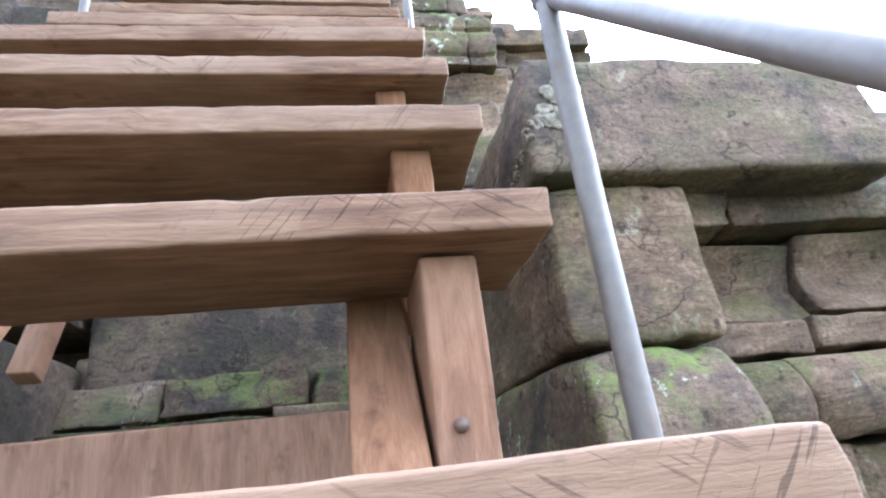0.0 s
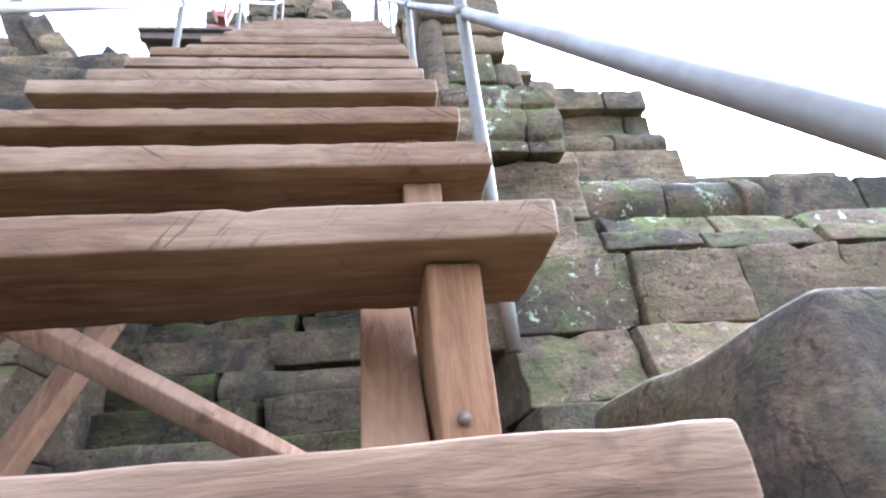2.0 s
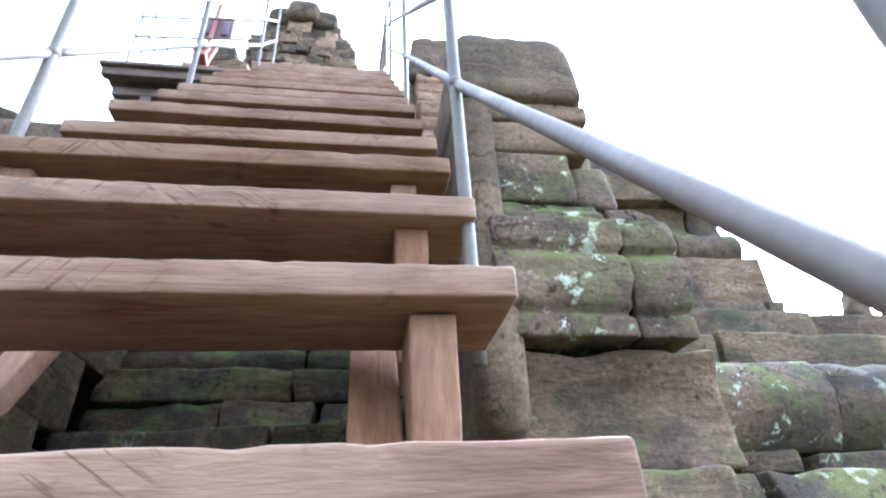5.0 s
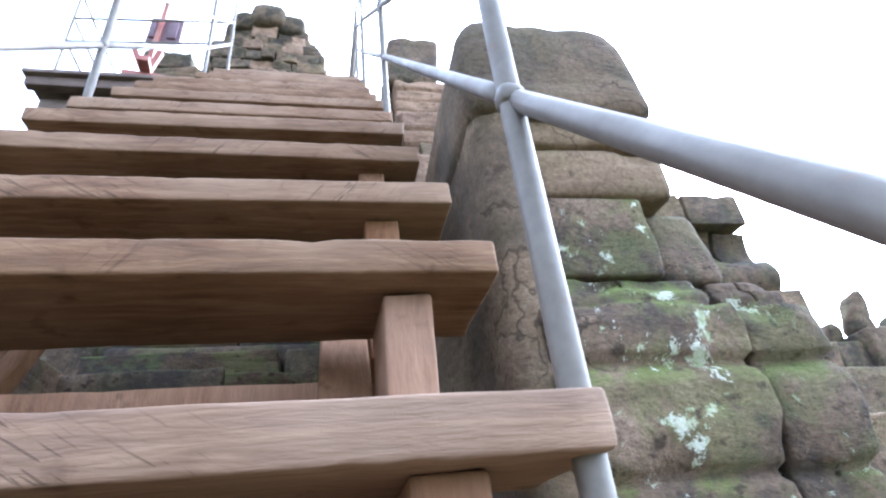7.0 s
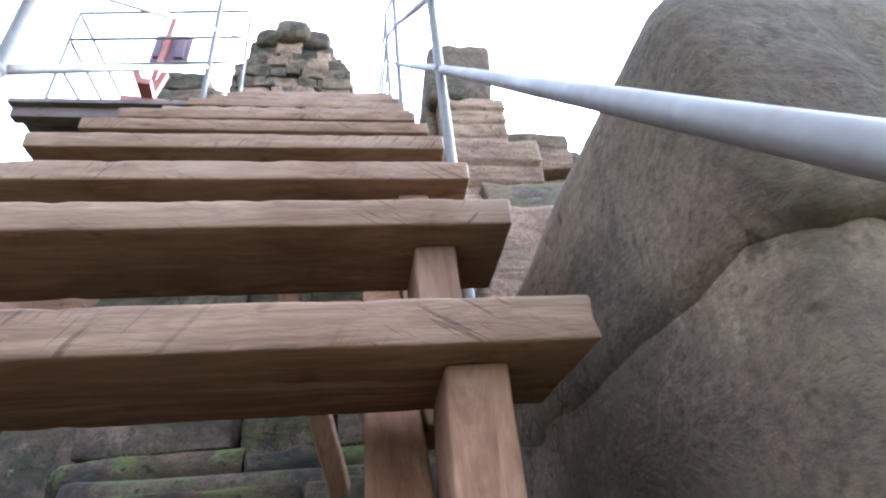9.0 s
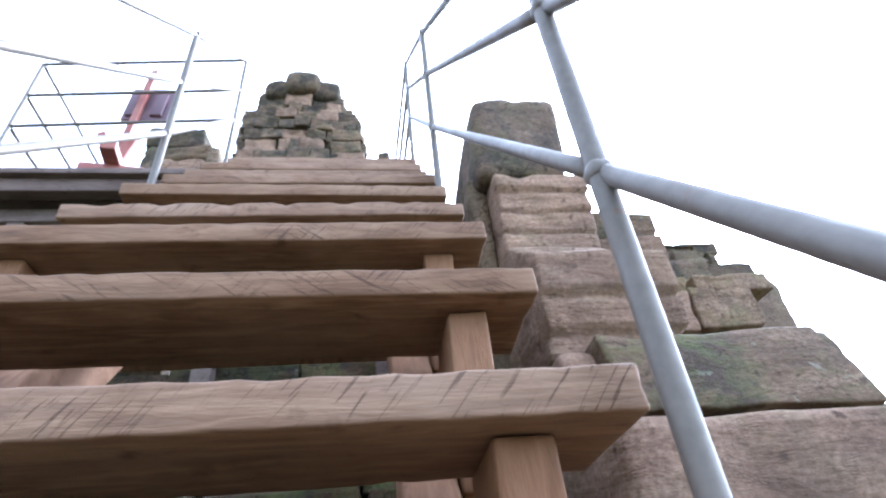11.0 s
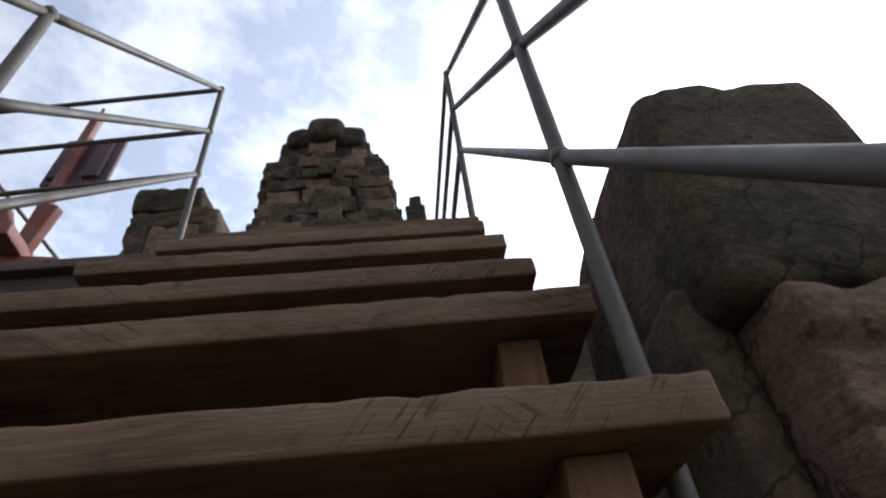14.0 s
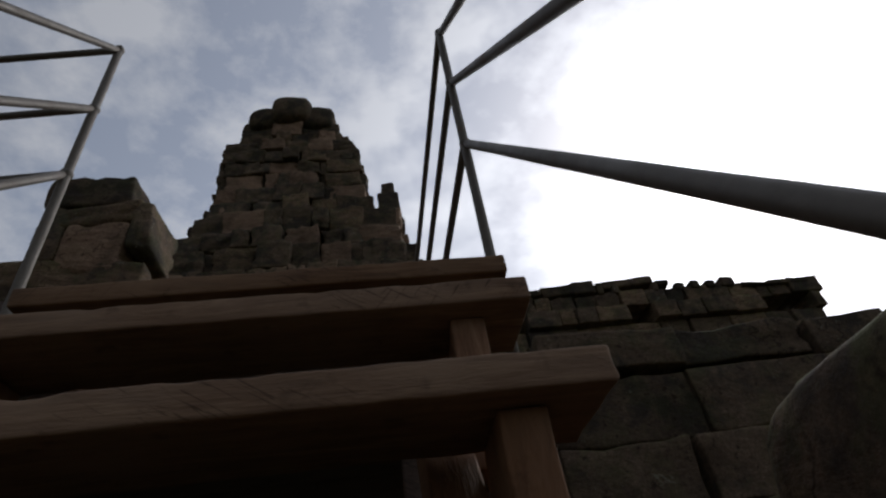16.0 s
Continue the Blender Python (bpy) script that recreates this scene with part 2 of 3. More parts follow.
PURPLE = paint_material("plum_paint", (0.10, 0.055, 0.07), (0.16, 0.09, 0.10))
DECK = wood_material("deck_wood", (1.0, 9.0, 9.0), (0.075, 0.055, 0.05), (0.13, 0.095, 0.08), (0.20, 0.15, 0.125))
SOIL = stone_material("grassy_soil", (0.022, 0.026, 0.011), (0.036, 0.038, 0.017), (0.06, 0.05, 0.03), 0.25, 0.3, 0.0)
m_, nt_, b_ = node_mat("lichen_crust")
nt_.links.new(ramp_node(nt_, noise_node(nt_, coords(nt_), 55.0, 5.0, 0.7), [(0.35, (0.060, 0.050, 0.034)), (0.65, (0.235, 0.205, 0.145))]), b_.inputs["Base Color"])
b_.inputs["Roughness"].default_value = 0.95
LICHEN = m_
m_, nt_, b_ = node_mat("dry_grass")
nt_.links.new(ramp_node(nt_, noise_node(nt_, coords(nt_), 9.0), [(0.35, (0.07, 0.10, 0.025)), (0.65, (0.24, 0.19, 0.09))]), b_.inputs["Base Color"])
b_.inputs["Roughness"].default_value = 0.8
GRASS = m_


# ---- mesh helpers ----
def mesh_of(name, verts, faces, mat, smooth=True):
    me = bpy.data.meshes.new(name)
    me.from_pydata([tuple(v) for v in verts], [], faces)
    me.materials.append(mat)
    if smooth:
        me.polygons.foreach_set("use_smooth", [True] * len(me.polygons))
    me.update()
    return me


def thing(name, at, label, category, group="", kind=""):
    ob = new(name)
    ob.location = at
    ob.empty_display_size = 0.05
    return tagged(ob, label, category, group, kind)


def part(name, me, parent, m=None, label=""):
    """me, laid by the world pose m, as a part of parent."""
    ob = new(name, me)
    ob.parent = parent
    base = Vector(parent.location)
    if parent.parent:
        base = base + Vector(parent.parent.location)
    m = m or Matrix()
    ob.matrix_basis = Matrix.Translation(-base) @ m
    return tagged(ob, label) if label else ob


def steps(h, r, n):
    inner = h - r
    return [-h, -h + r * 0.3] + [-inner + 2 * inner * i / n for i in range(n + 1)] + [h - r * 0.3, h]


def rbox(name, size, mat, r=0.02, n=(4, 3, 3), rough=0.0, wave=3.0, seed=0.0, shape=None, chips=0.0):
    """A box with rounded, worn edges about its own centre; shape(x, y, z) -> (x, y, z) bends it (unit coordinates -1..1 given as well)."""
    hx, hy, hz = (s / 2 for s in size)
    r = min(r, hx * 0.9, hy * 0.9, hz * 0.9)
    ax, ay, az = steps(hx, r, n[0]), steps(hy, r, n[1]), steps(hz, r, n[2])
    index, verts, faces = {}, [], []

    def vert(i, j, k):
        key = (i, j, k)
        if key not in index:
            p = Vector((ax[i], ay[j], az[k]))
            c = Vector((max(-hx + r, min(hx - r, p.x)), max(-hy + r, min(hy - r, p.y)), max(-hz + r, min(hz - r, p.z))))
            d = p - c
            if d.length > 1e-9:
                # project the cube's shell on the rounded one
                big = max(abs(d.x), abs(d.y), abs(d.z))
                p = c + d.normalized() * big
            if shape:
                p = Vector(shape(p.x, p.y, p.z))
            if rough:
                q = p * wave + Vector((seed * 7.3, seed * 3.1, seed * 1.7))
                q2 = q * 3.7
                out = Vector((p.x / hx, p.y / hy, p.z / hz)).normalized()
                k_ = noise.noise(q) + 0.45 * noise.noise(q2)
                p = p + out * (k_ * rough) + noise.noise_vector(q) * rough * 0.35
                if chips and d.length > r * 0.5:
                    p = p - out * max(0.0, noise.noise(q2 * 0.8) - 0.12) * chips
            index[key] = len(verts)
            verts.append(p)
        return index[key]

    nx, ny, nz = len(ax) - 1, len(ay) - 1, len(az) - 1
    for i in range(nx):
        for j in range(ny):
            faces.append((vert(i, j, 0), vert(i, j + 1, 0), vert(i + 1, j + 1, 0), vert(i + 1, j, 0)))
            faces.append((vert(i, j, nz), vert(i + 1, j, nz), vert(i + 1, j + 1, nz), vert(i, j + 1, nz)))
    for i in range(nx):
        for k in range(nz):
            faces.append((vert(i, 0, k), vert(i + 1, 0, k), vert(i + 1, 0, k + 1), vert(i, 0, k + 1)))
            faces.append((vert(i, ny, k), vert(i, ny, k + 1), vert(i + 1, ny, k + 1), vert(i + 1, ny, k)))
    for j in range(ny):
        for k in range(nz):
            faces.append((vert(0, j, k), vert(0, j, k + 1), vert(0, j + 1, k + 1), vert(0, j + 1, k)))
            faces.append((vert(nx, j, k), vert(nx, j + 1, k), vert(nx, j + 1, k + 1), vert(nx, j, k + 1)))
    return mesh_of(name, verts, faces, mat)


def pipe(name, a, b, radius, mat, sides=12):
    a, b = Vector(a), Vector(b)
    q = (b - a).to_track_quat("Z", "Y")
    n = max(2, int((b - a).length / 0.12))
    verts, faces = [], []
    for i in range(n + 1):
        c = a.lerp(b, i / n)
        rr = radius * (1 + 0.03 * noise.noise(c * 9))
        for s in range(sides):
            t = 2 * math.pi * s / sides
            verts.append(c + q @ Vector((math.cos(t) * rr, math.sin(t) * rr, 0)))
    for i in range(n):
        for s in range(sides):
            s2 = (s + 1) % sides
            faces.append((i * sides + s, i * sides + s2, (i + 1) * sides + s2, (i + 1) * sides + s))
    faces.append(tuple(range(sides))[::-1])
    faces.append(tuple(n * sides + s for s in range(sides)))
    return mesh_of(name, verts, faces, mat)


def beam_between(name, a, b, w, d, mat, parent, label="", seed=0.0):
    """A sawn beam from a to b: w across (towards x as far as it can), d deep."""
    a, b = Vector(a), Vector(b)
    z = (b - a).normalized()
    x = Vector((1, 0, 0)) if abs(z.x) < 0.8 else Vector((0, 1, 0))
    y = z.cross(x).normalized()
    x = y.cross(z).normalized()
    me = rbox(name, (w, d, (b - a).length), mat, 0.006, (2, 3, 14), 0.0022, 5.0, seed, chips=0.004)
    m = Matrix((x, y, z)).transposed().to_4x4()
    m.translation = (a + b) / 2
    return part(name, me, parent, m, label)


# ---- ground and terraces ----
R, SLOPE = 0.28, 51.0
GO = R / math.tan(radians(SLOPE))

gv, gf = [], []
NG = 40
for i in range(NG + 1):
    for j in range(NG + 1):
        sx, sy = (i / NG * 2 - 1), (j / NG * 2 - 1)
        x, y = 400 * sx * abs(sx) ** 1.8, 400 * sy * abs(sy) ** 1.8 - 1.0
        gv.append((x, y, -1.72 + 0.05 * noise.noise(Vector((x, y, 0)) * 0.4)))
for i in range(NG):
    for j in range(NG):
        a = i * (NG + 1) + j
        gf.append((a, a + NG + 1, a + NG + 2, a + 1))
ground = tagged(new("ground", mesh_of("ground", gv, gf, SOIL)), "dark earth with sparse grass around the temple", "ground", kind="structure")

rnd = random.Random(11)


def course(parent, x0, x1, y, z0, z1, depth, mat, wide=(0.35, 0.6), style="flat", seed=0, rough=0.008, gone=0.0, lean=0.0, tone=None):
    """One course of stone blocks along x with its front at y. style: flat, roll (a torus), slope (a weathered cyma)."""
    x, i = x0, 0
    while x < x1 - 0.05:
        w = min(rnd.uniform(*wide), x1 - x)
        if x1 - (x + w) < 0.12:
            w = x1 - x
        h = z1 - z0
        if rnd.random() >= gone:
            if style == "roll":
                def shape(px, py, pz, h=h):
                    t = pz / (h / 2)
                    return px, (py - 0.0 + (0.10 * h + 0.28 * h * t * t if py < 0 else 0)), pz
            elif style == "slope":
                def shape(px, py, pz, h=h):
                    t = (pz / h + 0.5)
                    return px, (py + 0.45 * h * t if py < 0 else py), pz
            elif style == "cove":
                def shape(px, py, pz, h=h):
                    t = pz / (h / 2)
                    return px, (py + 0.22 * h * (1 - t * t) if py < 0 else py), pz
            else:
                shape = None
            near = x < 2.2 and x > -2.6
            nn = (6, 4, 5) if near else (3, 2, 3)
            jz = rnd.uniform(-0.012, 0.012)
            me = rbox("stone_block", (w - 0.012, depth, h - 0.008), mat if tone is None or rnd.random() > 0.4 else tone, 0.012, nn, rough, 3.4, seed + i * 1.37 + x, shape, 0.05)
            part("stone_block", me, parent, pose(x + w / 2, y + depth / 2 + rnd.uniform(-0.03, 0.03), (z0 + z1) / 2 + jz, rnd.uniform(-1.2, 1.2), rnd.uniform(-1.0, 1.0), rnd.uniform(-2.5, 2.5) + lean))
        x += w
        i += 1


def core(parent, name, x0, x1, y0, y1, z0, z1, mat=None):
    me = rbox(name, (x1 - x0, y1 - y0, z1 - z0), mat or STONE_DARK, 0.05, (6, 4, 4), 0.02, 1.5, x0)
    part(name, me, parent, pose((x0 + x1) / 2, (y0 + y1) / 2, (z0 + z1) / 2))


FAR = 7.0
terraces = []
for side, (xa, xb) in (("right", (0.30, FAR)), ("left", (-FAR, -1.42))):
    base = thing("terrace_wall", ((xa + xb) / 2, 2.0, -1.7), "weathered moulded sandstone terrace wall of the temple pyramid", "wall", "pyramid terraces", "structure")
    # lowest tier
    core(base, "masonry_core", xa + 0.05, xb, 1.3, 4.6, -1.7, 0.58)
    for z0, z1, y, st in ((-1.7, -1.3, 0.82, "flat"), (-1.3, -0.95, 0.9, "slope"), (-0.95, -0.55, 1.02, "flat"), (-0.55, -0.05, 1.04, "flat"), (-0.05, 0.16, 0.92, "roll"), (0.16, 0.26, 1.0, "flat"), (0.26, 0.50, 1.05, "cove"), (0.50, 0.62, 0.96, "flat")):
        course(base, xa, xb, y, z0, z1, 0.6, STONE, (0.4, 0.75), st, z0, tone=STONE_DARK)
    # second tier
    core(base, "masonry_core", xa + 0.05, xb, 2.75, 5.2, 0.6, 1.95)
    core(base, "masonry_core", xa + 0.05, 2.0 if side == "right" else xb, 3.0, 5.2, 1.9, 2.36)
    for z0, z1, y, st in ((0.72, 1.12, 2.16, "flat"), (1.12, 1.42, 2.22, "slope"), (1.42, 1.76, 2.36, "flat"), (1.76, 1.88, 2.40, "slope"), (1.88, 2.06, 2.55, "slope"), (2.06, 2.14, 2.86, "flat"), (2.14, 2.47, 2.82, "roll")):
        course(base, xa, 2.05 if side == "right" and z0 > 2.0 else xb, y, z0, z1, 0.7, STONE, (0.42, 0.62) if z0 > 1.3 else (0.45, 0.8), st, z0 + 3, tone=STONE_DARK if z0 < 1.4 else STONE_LICHEN)
    # third tier, standing back, broken towards its end
    core(base, "masonry_core", xa + 0.25, 2.2 if side == "right" else xb, 4.75, 6.6, 2.3, 4.10 if side == "right" else 3.35)
    far_x = 2.9 if side == "right" else xb
    for z0, z1, y, st, cut in ((2.42, 2.75, 3.35, "flat", 2.9), (2.75, 3.05, 3.75, "flat", 2.0), (3.05, 3.38, 4.3, "flat", 0.35), (3.38, 3.75, 4.35, "flat", 0.3), (3.75, 4.0, 4.38, "roll", 0.2), (4.0, 4.25, 4.45, "cove", 0.1), (4.25, 4.5, 4.35, "flat", 0.0)):
        if side == "right":
            course(base, xa + 0.45, far_x - 0.35 + cut * 0.5, y, z0, z1, 0.6, STONE, (0.5, 0.95), st, z0 + 5, tone=STONE_DARK)
        elif z0 < 3.3:
            course(base, xa, xb, y - 0.4, z0, z1, 0.8, STONE, (0.4, 0.7), st, z0 + 5, tone=STONE_DARK)
    # fourth tier
    if side == "right":
        for z0, z1, y, st, end in ((4.35, 4.6, 3.95, "slope", 0.88), (4.6, 4.85, 5.0, "flat", 1.15), (4.85, 5.1, 5.05, "flat", 1.9), (5.1, 5.33, 5.0, "flat", 1.60), (5.33, 5.44, 5.05, "flat", 1.73), (5.44, 5.62, 5.0, "flat", 1.2), (5.62, 5.82, 5.02, "flat", 1.22), (5.3, 5.5, 6.0, "flat", 2.0), (5.5, 5.68, 6.0, "flat", 1.75)):
            course(base, xa - 0.02, end, y, z0, z1, 0.7, STONE_PINK, (0.35, 0.6), st, z0 + 9, 0.012, tone=STONE)
        core(base, "masonry_core", xa + 0.3, 2.2, 5.5, 7.2, 4.3, 5.7)
    terraces.append(base)

# stone steps under the wooden stair, in sandstone coloured darker to deepen the shade there
stone_steps = thing("stone_staircase", (-0.55, 2.0, -1.7), "worn steep sandstone temple steps below the wooden stair", "stairs", "", "structure")
STEP = 0.18


def step_front(z):
    """The front of the stone step whose foot is at z."""
    if z < -0.35:
        return 1.70
    return 1.70 + (z + 0.35) * 0.76 if z < 2.2 else 3.64 + (z - 2.2) * 0.78


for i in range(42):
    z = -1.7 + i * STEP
    course(stone_steps, -1.46, 0.34, step_front(z) + rnd.uniform(-0.05, 0.03), z, z + STEP, 0.75, STONE_STEP_SHADED, (0.38, 1.0), ("flat", "roll", "flat", "slope")[i % 4] if i % 3 else "flat", i + 31, 0.022, tone=STONE_DARK)
core(stone_steps, "masonry_core", -1.4, 0.3, 2.3, 6.5, -1.6, 1.0)
core(stone_steps, "masonry_core", -1.4, 0.3, 4.6, 8.5, 0.9, 3.6)
core(stone_steps, "masonry_core", -1.4, 0.3, 6.3, 9.5, 3.5, 5.9)


# ---- stair piers with their weathered blocks ----
# profiles of moulded blocks: share of the height, setback in metres
MOULDS = {
    "stack": [(0.0, 0.030), (0.09, 0.028), (0.10, 0.040), (0.12, 0.040), (0.13, 0.026), (0.31, 0.022), (0.32, 0.034), (0.34, 0.034), (0.35, 0.018), (0.53, 0.014), (0.54, 0.026), (0.56, 0.026), (0.57, 0.010), (0.75, 0.006), (0.76, 0.020), (0.78, 0.018), (0.79, 0.0), (0.94, 0.002), (1.0, 0.018)],
    "plinth": [(0.0, 0.04), (0.16, 0.035), (0.18, 0.012), (0.34, 0.008), (0.36, 0.022), (0.39, 0.018), (0.41, 0.0), (0.66, 0.006), (0.70, 0.03), (0.76, 0.075), (0.78, 0.105), (0.84, 0.12), (0.86, 0.15), (0.92, 0.165), (0.94, 0.195), (1.0, 0.215)],
    "torus": [(0.0, 0.02), (0.14, 0.022), (0.15, 0.035), (0.18, 0.034), (0.20, 0.010), (0.34, 0.0), (0.50, 0.003), (0.56, 0.018), (0.575, 0.032), (0.595, 0.030), (0.61, 0.012), (0.74, 0.006), (0.83, 0.016), (0.84, 0.045), (0.92, 0.048), (0.93, 0.066), (1.0, 0.07)],
}


def pier(name, at, label, rows):
    """rows: (material, x0, x1, y0, y1, z0, z1, edge radius, roughness, style)."""
    root = thing(name, at, label, "stone pier", "stair piers")
    for i, (mat, x0, x1, y0, y1, z0, z1, rad, rough, st) in enumerate(rows):
        h = z1 - z0
        if st == "roll":
            def shape(px, py, pz, h=h):
                t = pz / (h / 2)
                return px - (0.03 * h * t * t * (1 if px > 0 else -1)), py + (0.22 * h * t * t if py < 0 else 0), pz
        elif st == "cove":
            def shape(px, py, pz, h=h):
                t = pz / (h / 2)
                return px, py + (0.16 * h * (1 - t * t) if py < 0 else 0), pz
        elif st == "taper":
            def shape(px, py, pz, h=h):
                t = pz / h + 0.5
                return px * (1.02 - 0.07 * t * t), py * (1 - 0.06 * t) + 0.02 * t, pz
        elif st == "crown":
            def shape(px, py, pz, h=h):
                t = pz / h + 0.5
                return px * ((1.05 - 0.12 * t * t) if px < 0 else (0.74 + 0.25 * t)) + 0.012 * t, py * (1 - 0.10 * t), pz - 0.05 * max(0.0, t - 0.6) * (1 if px < -0.15 else 0)
        elif st == "slope":
            def shape(px, py, pz, h=h):
                return px, py + (0.4 * (pz + h / 2) if py < 0 else 0), pz
        elif st in MOULDS:
            def shape(px, py, pz, h=h, line=MOULDS[st], i=i):
                t = min(1.0, max(0.0, pz / h + 0.5))
                wob = 0.012 * noise.noise(Vector((px * 4.0, i * 3.7, 1.0)))
                d = np.interp(t + wob, [a for a, _ in line], [b for _, b in line])
                return px - (0.6 * d if px > 0 else 0.0), py + (d if py < 0 else 0.0), pz
        else:
            shape = None
        me = rbox("stone_block", (x1 - x0, y1 - y0, h - 0.006), mat, rad * (0.6 if h < 0.2 else 1.0), (12, 8, 40 if st in MOULDS else 7), rough * (0.45 if h < 0.2 else 0.8), 3.2, i + at[1] * 3, shape, 0.03)
        part("stone_block", me, root, pose((x0 + x1) / 2, (y0 + y1) / 2, (z0 + z1) / 2, 0, 0, rnd.uniform(-1.5, 1.5)))
    return root


pier("stair_pier", (0.6, 1.3, -1.7), "smooth grey sandstone block with a lichen streak on moulded courses", [
    (STONE_DARK, 0.20, 0.60, 0.85, 1.9, -1.7, -0.2, 0.025, 0.02, "flat"),
    (STONE_LICHEN, 0.22, 0.60, 0.80, 1.9, -0.2, 0.2, 0.03, 0.02, "roll"),
    (STONE, 0.24, 0.62, 0.88, 1.9, 0.2, 0.60, 0.025, 0.02, "flat"),
    (STONE_DARK, 0.22, 1.25, 0.82, 1.55, 0.60, 0.99, 0.025, 0.014, "taper"),
])
pier("stair_pier", (0.45, 2.9, 0.7), "mossy moulded sandstone pedestal carrying a rounded block", [
    (STONE, 0.16, 0.72, 2.5, 3.4, 1.4, 2.06, 0.025, 0.02, "flat"),
    (STONE, 0.165, 0.88, 2.62, 3.5, 2.06, 2.42, 0.025, 0.025, "cove"),
    (STONE_LICHEN, 0.165, 0.605, 2.545, 3.4, 2.42, 2.92, 0.012, 0.011, "torus"),
    (STONE_LICHEN, 0.606, 0.80, 2.555, 3.4, 2.42, 2.91, 0.012, 0.011, "torus"),
    (STONE_LICHEN, 0.165, 0.50, 2.60, 3.4, 2.915, 3.13, 0.014, 0.012, "flat"),
    (STONE_DARK, 0.505, 0.66, 2.61, 3.4, 2.905, 3.12, 0.03, 0.016, "taper"),
    (STONE_SMOOTH, 0.165, 0.585, 2.59, 3.4, 3.12, 3.27, 0.04, 0.018, "flat"),
    (STONE_SMOOTH, 0.16, 0.61, 2.575, 3.5, 3.26, 3.35, 0.035, 0.014, "flat"),
    (STONE_SMOOTH, 0.11, 0.595, 2.53, 3.72, 3.33, 3.735, 0.05, 0.012, "taper"),
    (STONE_SMOOTH, 0.115, 0.25, 2.565, 3.70, 2.15, 3.62, 0.06, 0.014, "flat"),
])
pier("stair_pier", (0.4, 4.7, 2.4), "layered sandstone pedestal carrying a dark rounded block", [
    (STONE_PINK, 0.14, 0.86, 3.80, 4.7, 3.3, 4.33, 0.035, 0.018, "taper"),
    (STONE_PINK, 0.20, 0.66, 4.02, 5.2, 4.32, 4.60, 0.03, 0.02, "slope"),
    (STONE_PINK, 0.18, 0.60, 4.14, 5.2, 4.58, 5.09, 0.014, 0.010, "plinth"),
    (STONE_PINK, 0.20, 0.585, 4.43, 5.2, 5.08, 5.535, 0.012, 0.010, "stack"),
    (STONE_DARK, 0.16, 0.59, 4.45, 5.12, 5.52, 6.08, 0.05, 0.008, "crown"),
    (STONE_SMOOTH, 0.13, 0.215, 4.56, 5.15, 4.6, 5.62, 0.03, 0.012, "flat"),
])

# pale lichen crust running down the smooth block of the first pier
first_pier = bpy.data.objects["stair_pier"]
crust = random.Random(5)
for x, y, z, s_, n_ in ((0.335, 0.845, 0.88, 0.042, 7), (0.315, 0.842, 0.825, 0.040, 7), (0.275, 0.839, 0.77, 0.038, 8), (0.245, 0.838, 0.755, 0.024, 5), (0.222, 0.86, 0.73, 0.024, 6), (0.218, 0.90, 0.705, 0.022, 6), (0.218, 0.96, 0.685, 0.020, 6), (0.218, 1.02, 0.665, 0.016, 4)):
    for k in range(2 * n_):
        s1 = s_ * crust.uniform(0.3, 0.8)
        face = (s1 * 1.35, 0.012, s1 * 1.2) if y < 0.85 else (0.022, s1 * 1.3, s1)
        def disc(px, py, pz, face=face, flat=y < 0.85):
            u = px / face[0] * 2 if flat else py / face[1] * 2
            v = pz / face[2] * 2
            ku, kv = math.sqrt(1 - 0.5 * v * v), math.sqrt(1 - 0.5 * u * u)
            return (px * ku, py, pz * kv) if flat else (px, py * ku, pz * kv)
        me = rbox("lichen_patch", face, LICHEN, 0.5 * s1, (5, 5, 5), 0.004, 60.0, k + z * 9, disc)
        d1, d2 = crust.uniform(-s_, s_) * 0.8, crust.uniform(-s_, s_) * 0.8
        part("lichen_patch", me, first_pier, pose(x + (d1 if y < 0.85 else 0), y + (d1 if y >= 0.85 else 0), z + d2, 0, 0, 0))

# dry grass in the joints of the stone steps and on the ledges of the terrace
blades_v, blades_f = [], []
gr = random.Random(8)
for i in range(420):
    if i % 5:
        z = -1.7 + gr.randrange(2, 40) * STEP
        at = Vector((gr.uniform(-1.35, 0.25), step_front(z) + gr.uniform(-0.04, 0.06), z - 0.005))
    else:
        at = Vector((gr.uniform(0.3, 2.4), *gr.choice(((0.93, 0.61), (1.15, 0.61), (2.20, 1.12), (2.42, 1.75), (2.62, 2.0), (2.88, 2.40)))))
    for b in range(gr.randrange(6, 16)):
        way = Vector((gr.uniform(-1, 1), gr.uniform(-1.2, 0.4), gr.uniform(0.1, 1.0))).normalized()
        l, wd = gr.uniform(0.025, 0.08), gr.uniform(0.0008, 0.0018)
        side = way.cross(Vector((0.3, 0.2, 1))).normalized() * wd
        foot = at + Vector((gr.uniform(-0.04, 0.04), gr.uniform(-0.015, 0.02), 0))
        mid_p = foot + way * l * 0.6
        tip = foot + way * l + Vector((0, 0, -0.3 * l))
        n0 = len(blades_v)
        blades_v += [foot - side, foot + side, mid_p + side * 0.8, mid_p - side * 0.8, tip]
        blades_f += [(n0, n0 + 1, n0 + 2, n0 + 3), (n0 + 3, n0 + 2, n0 + 4)]
tagged(new("dry_grass", mesh_of("dry_grass", blades_v, blades_f, GRASS, False)), "sparse dry grass rooted in the joints of the stones", "grass", kind="stuff")

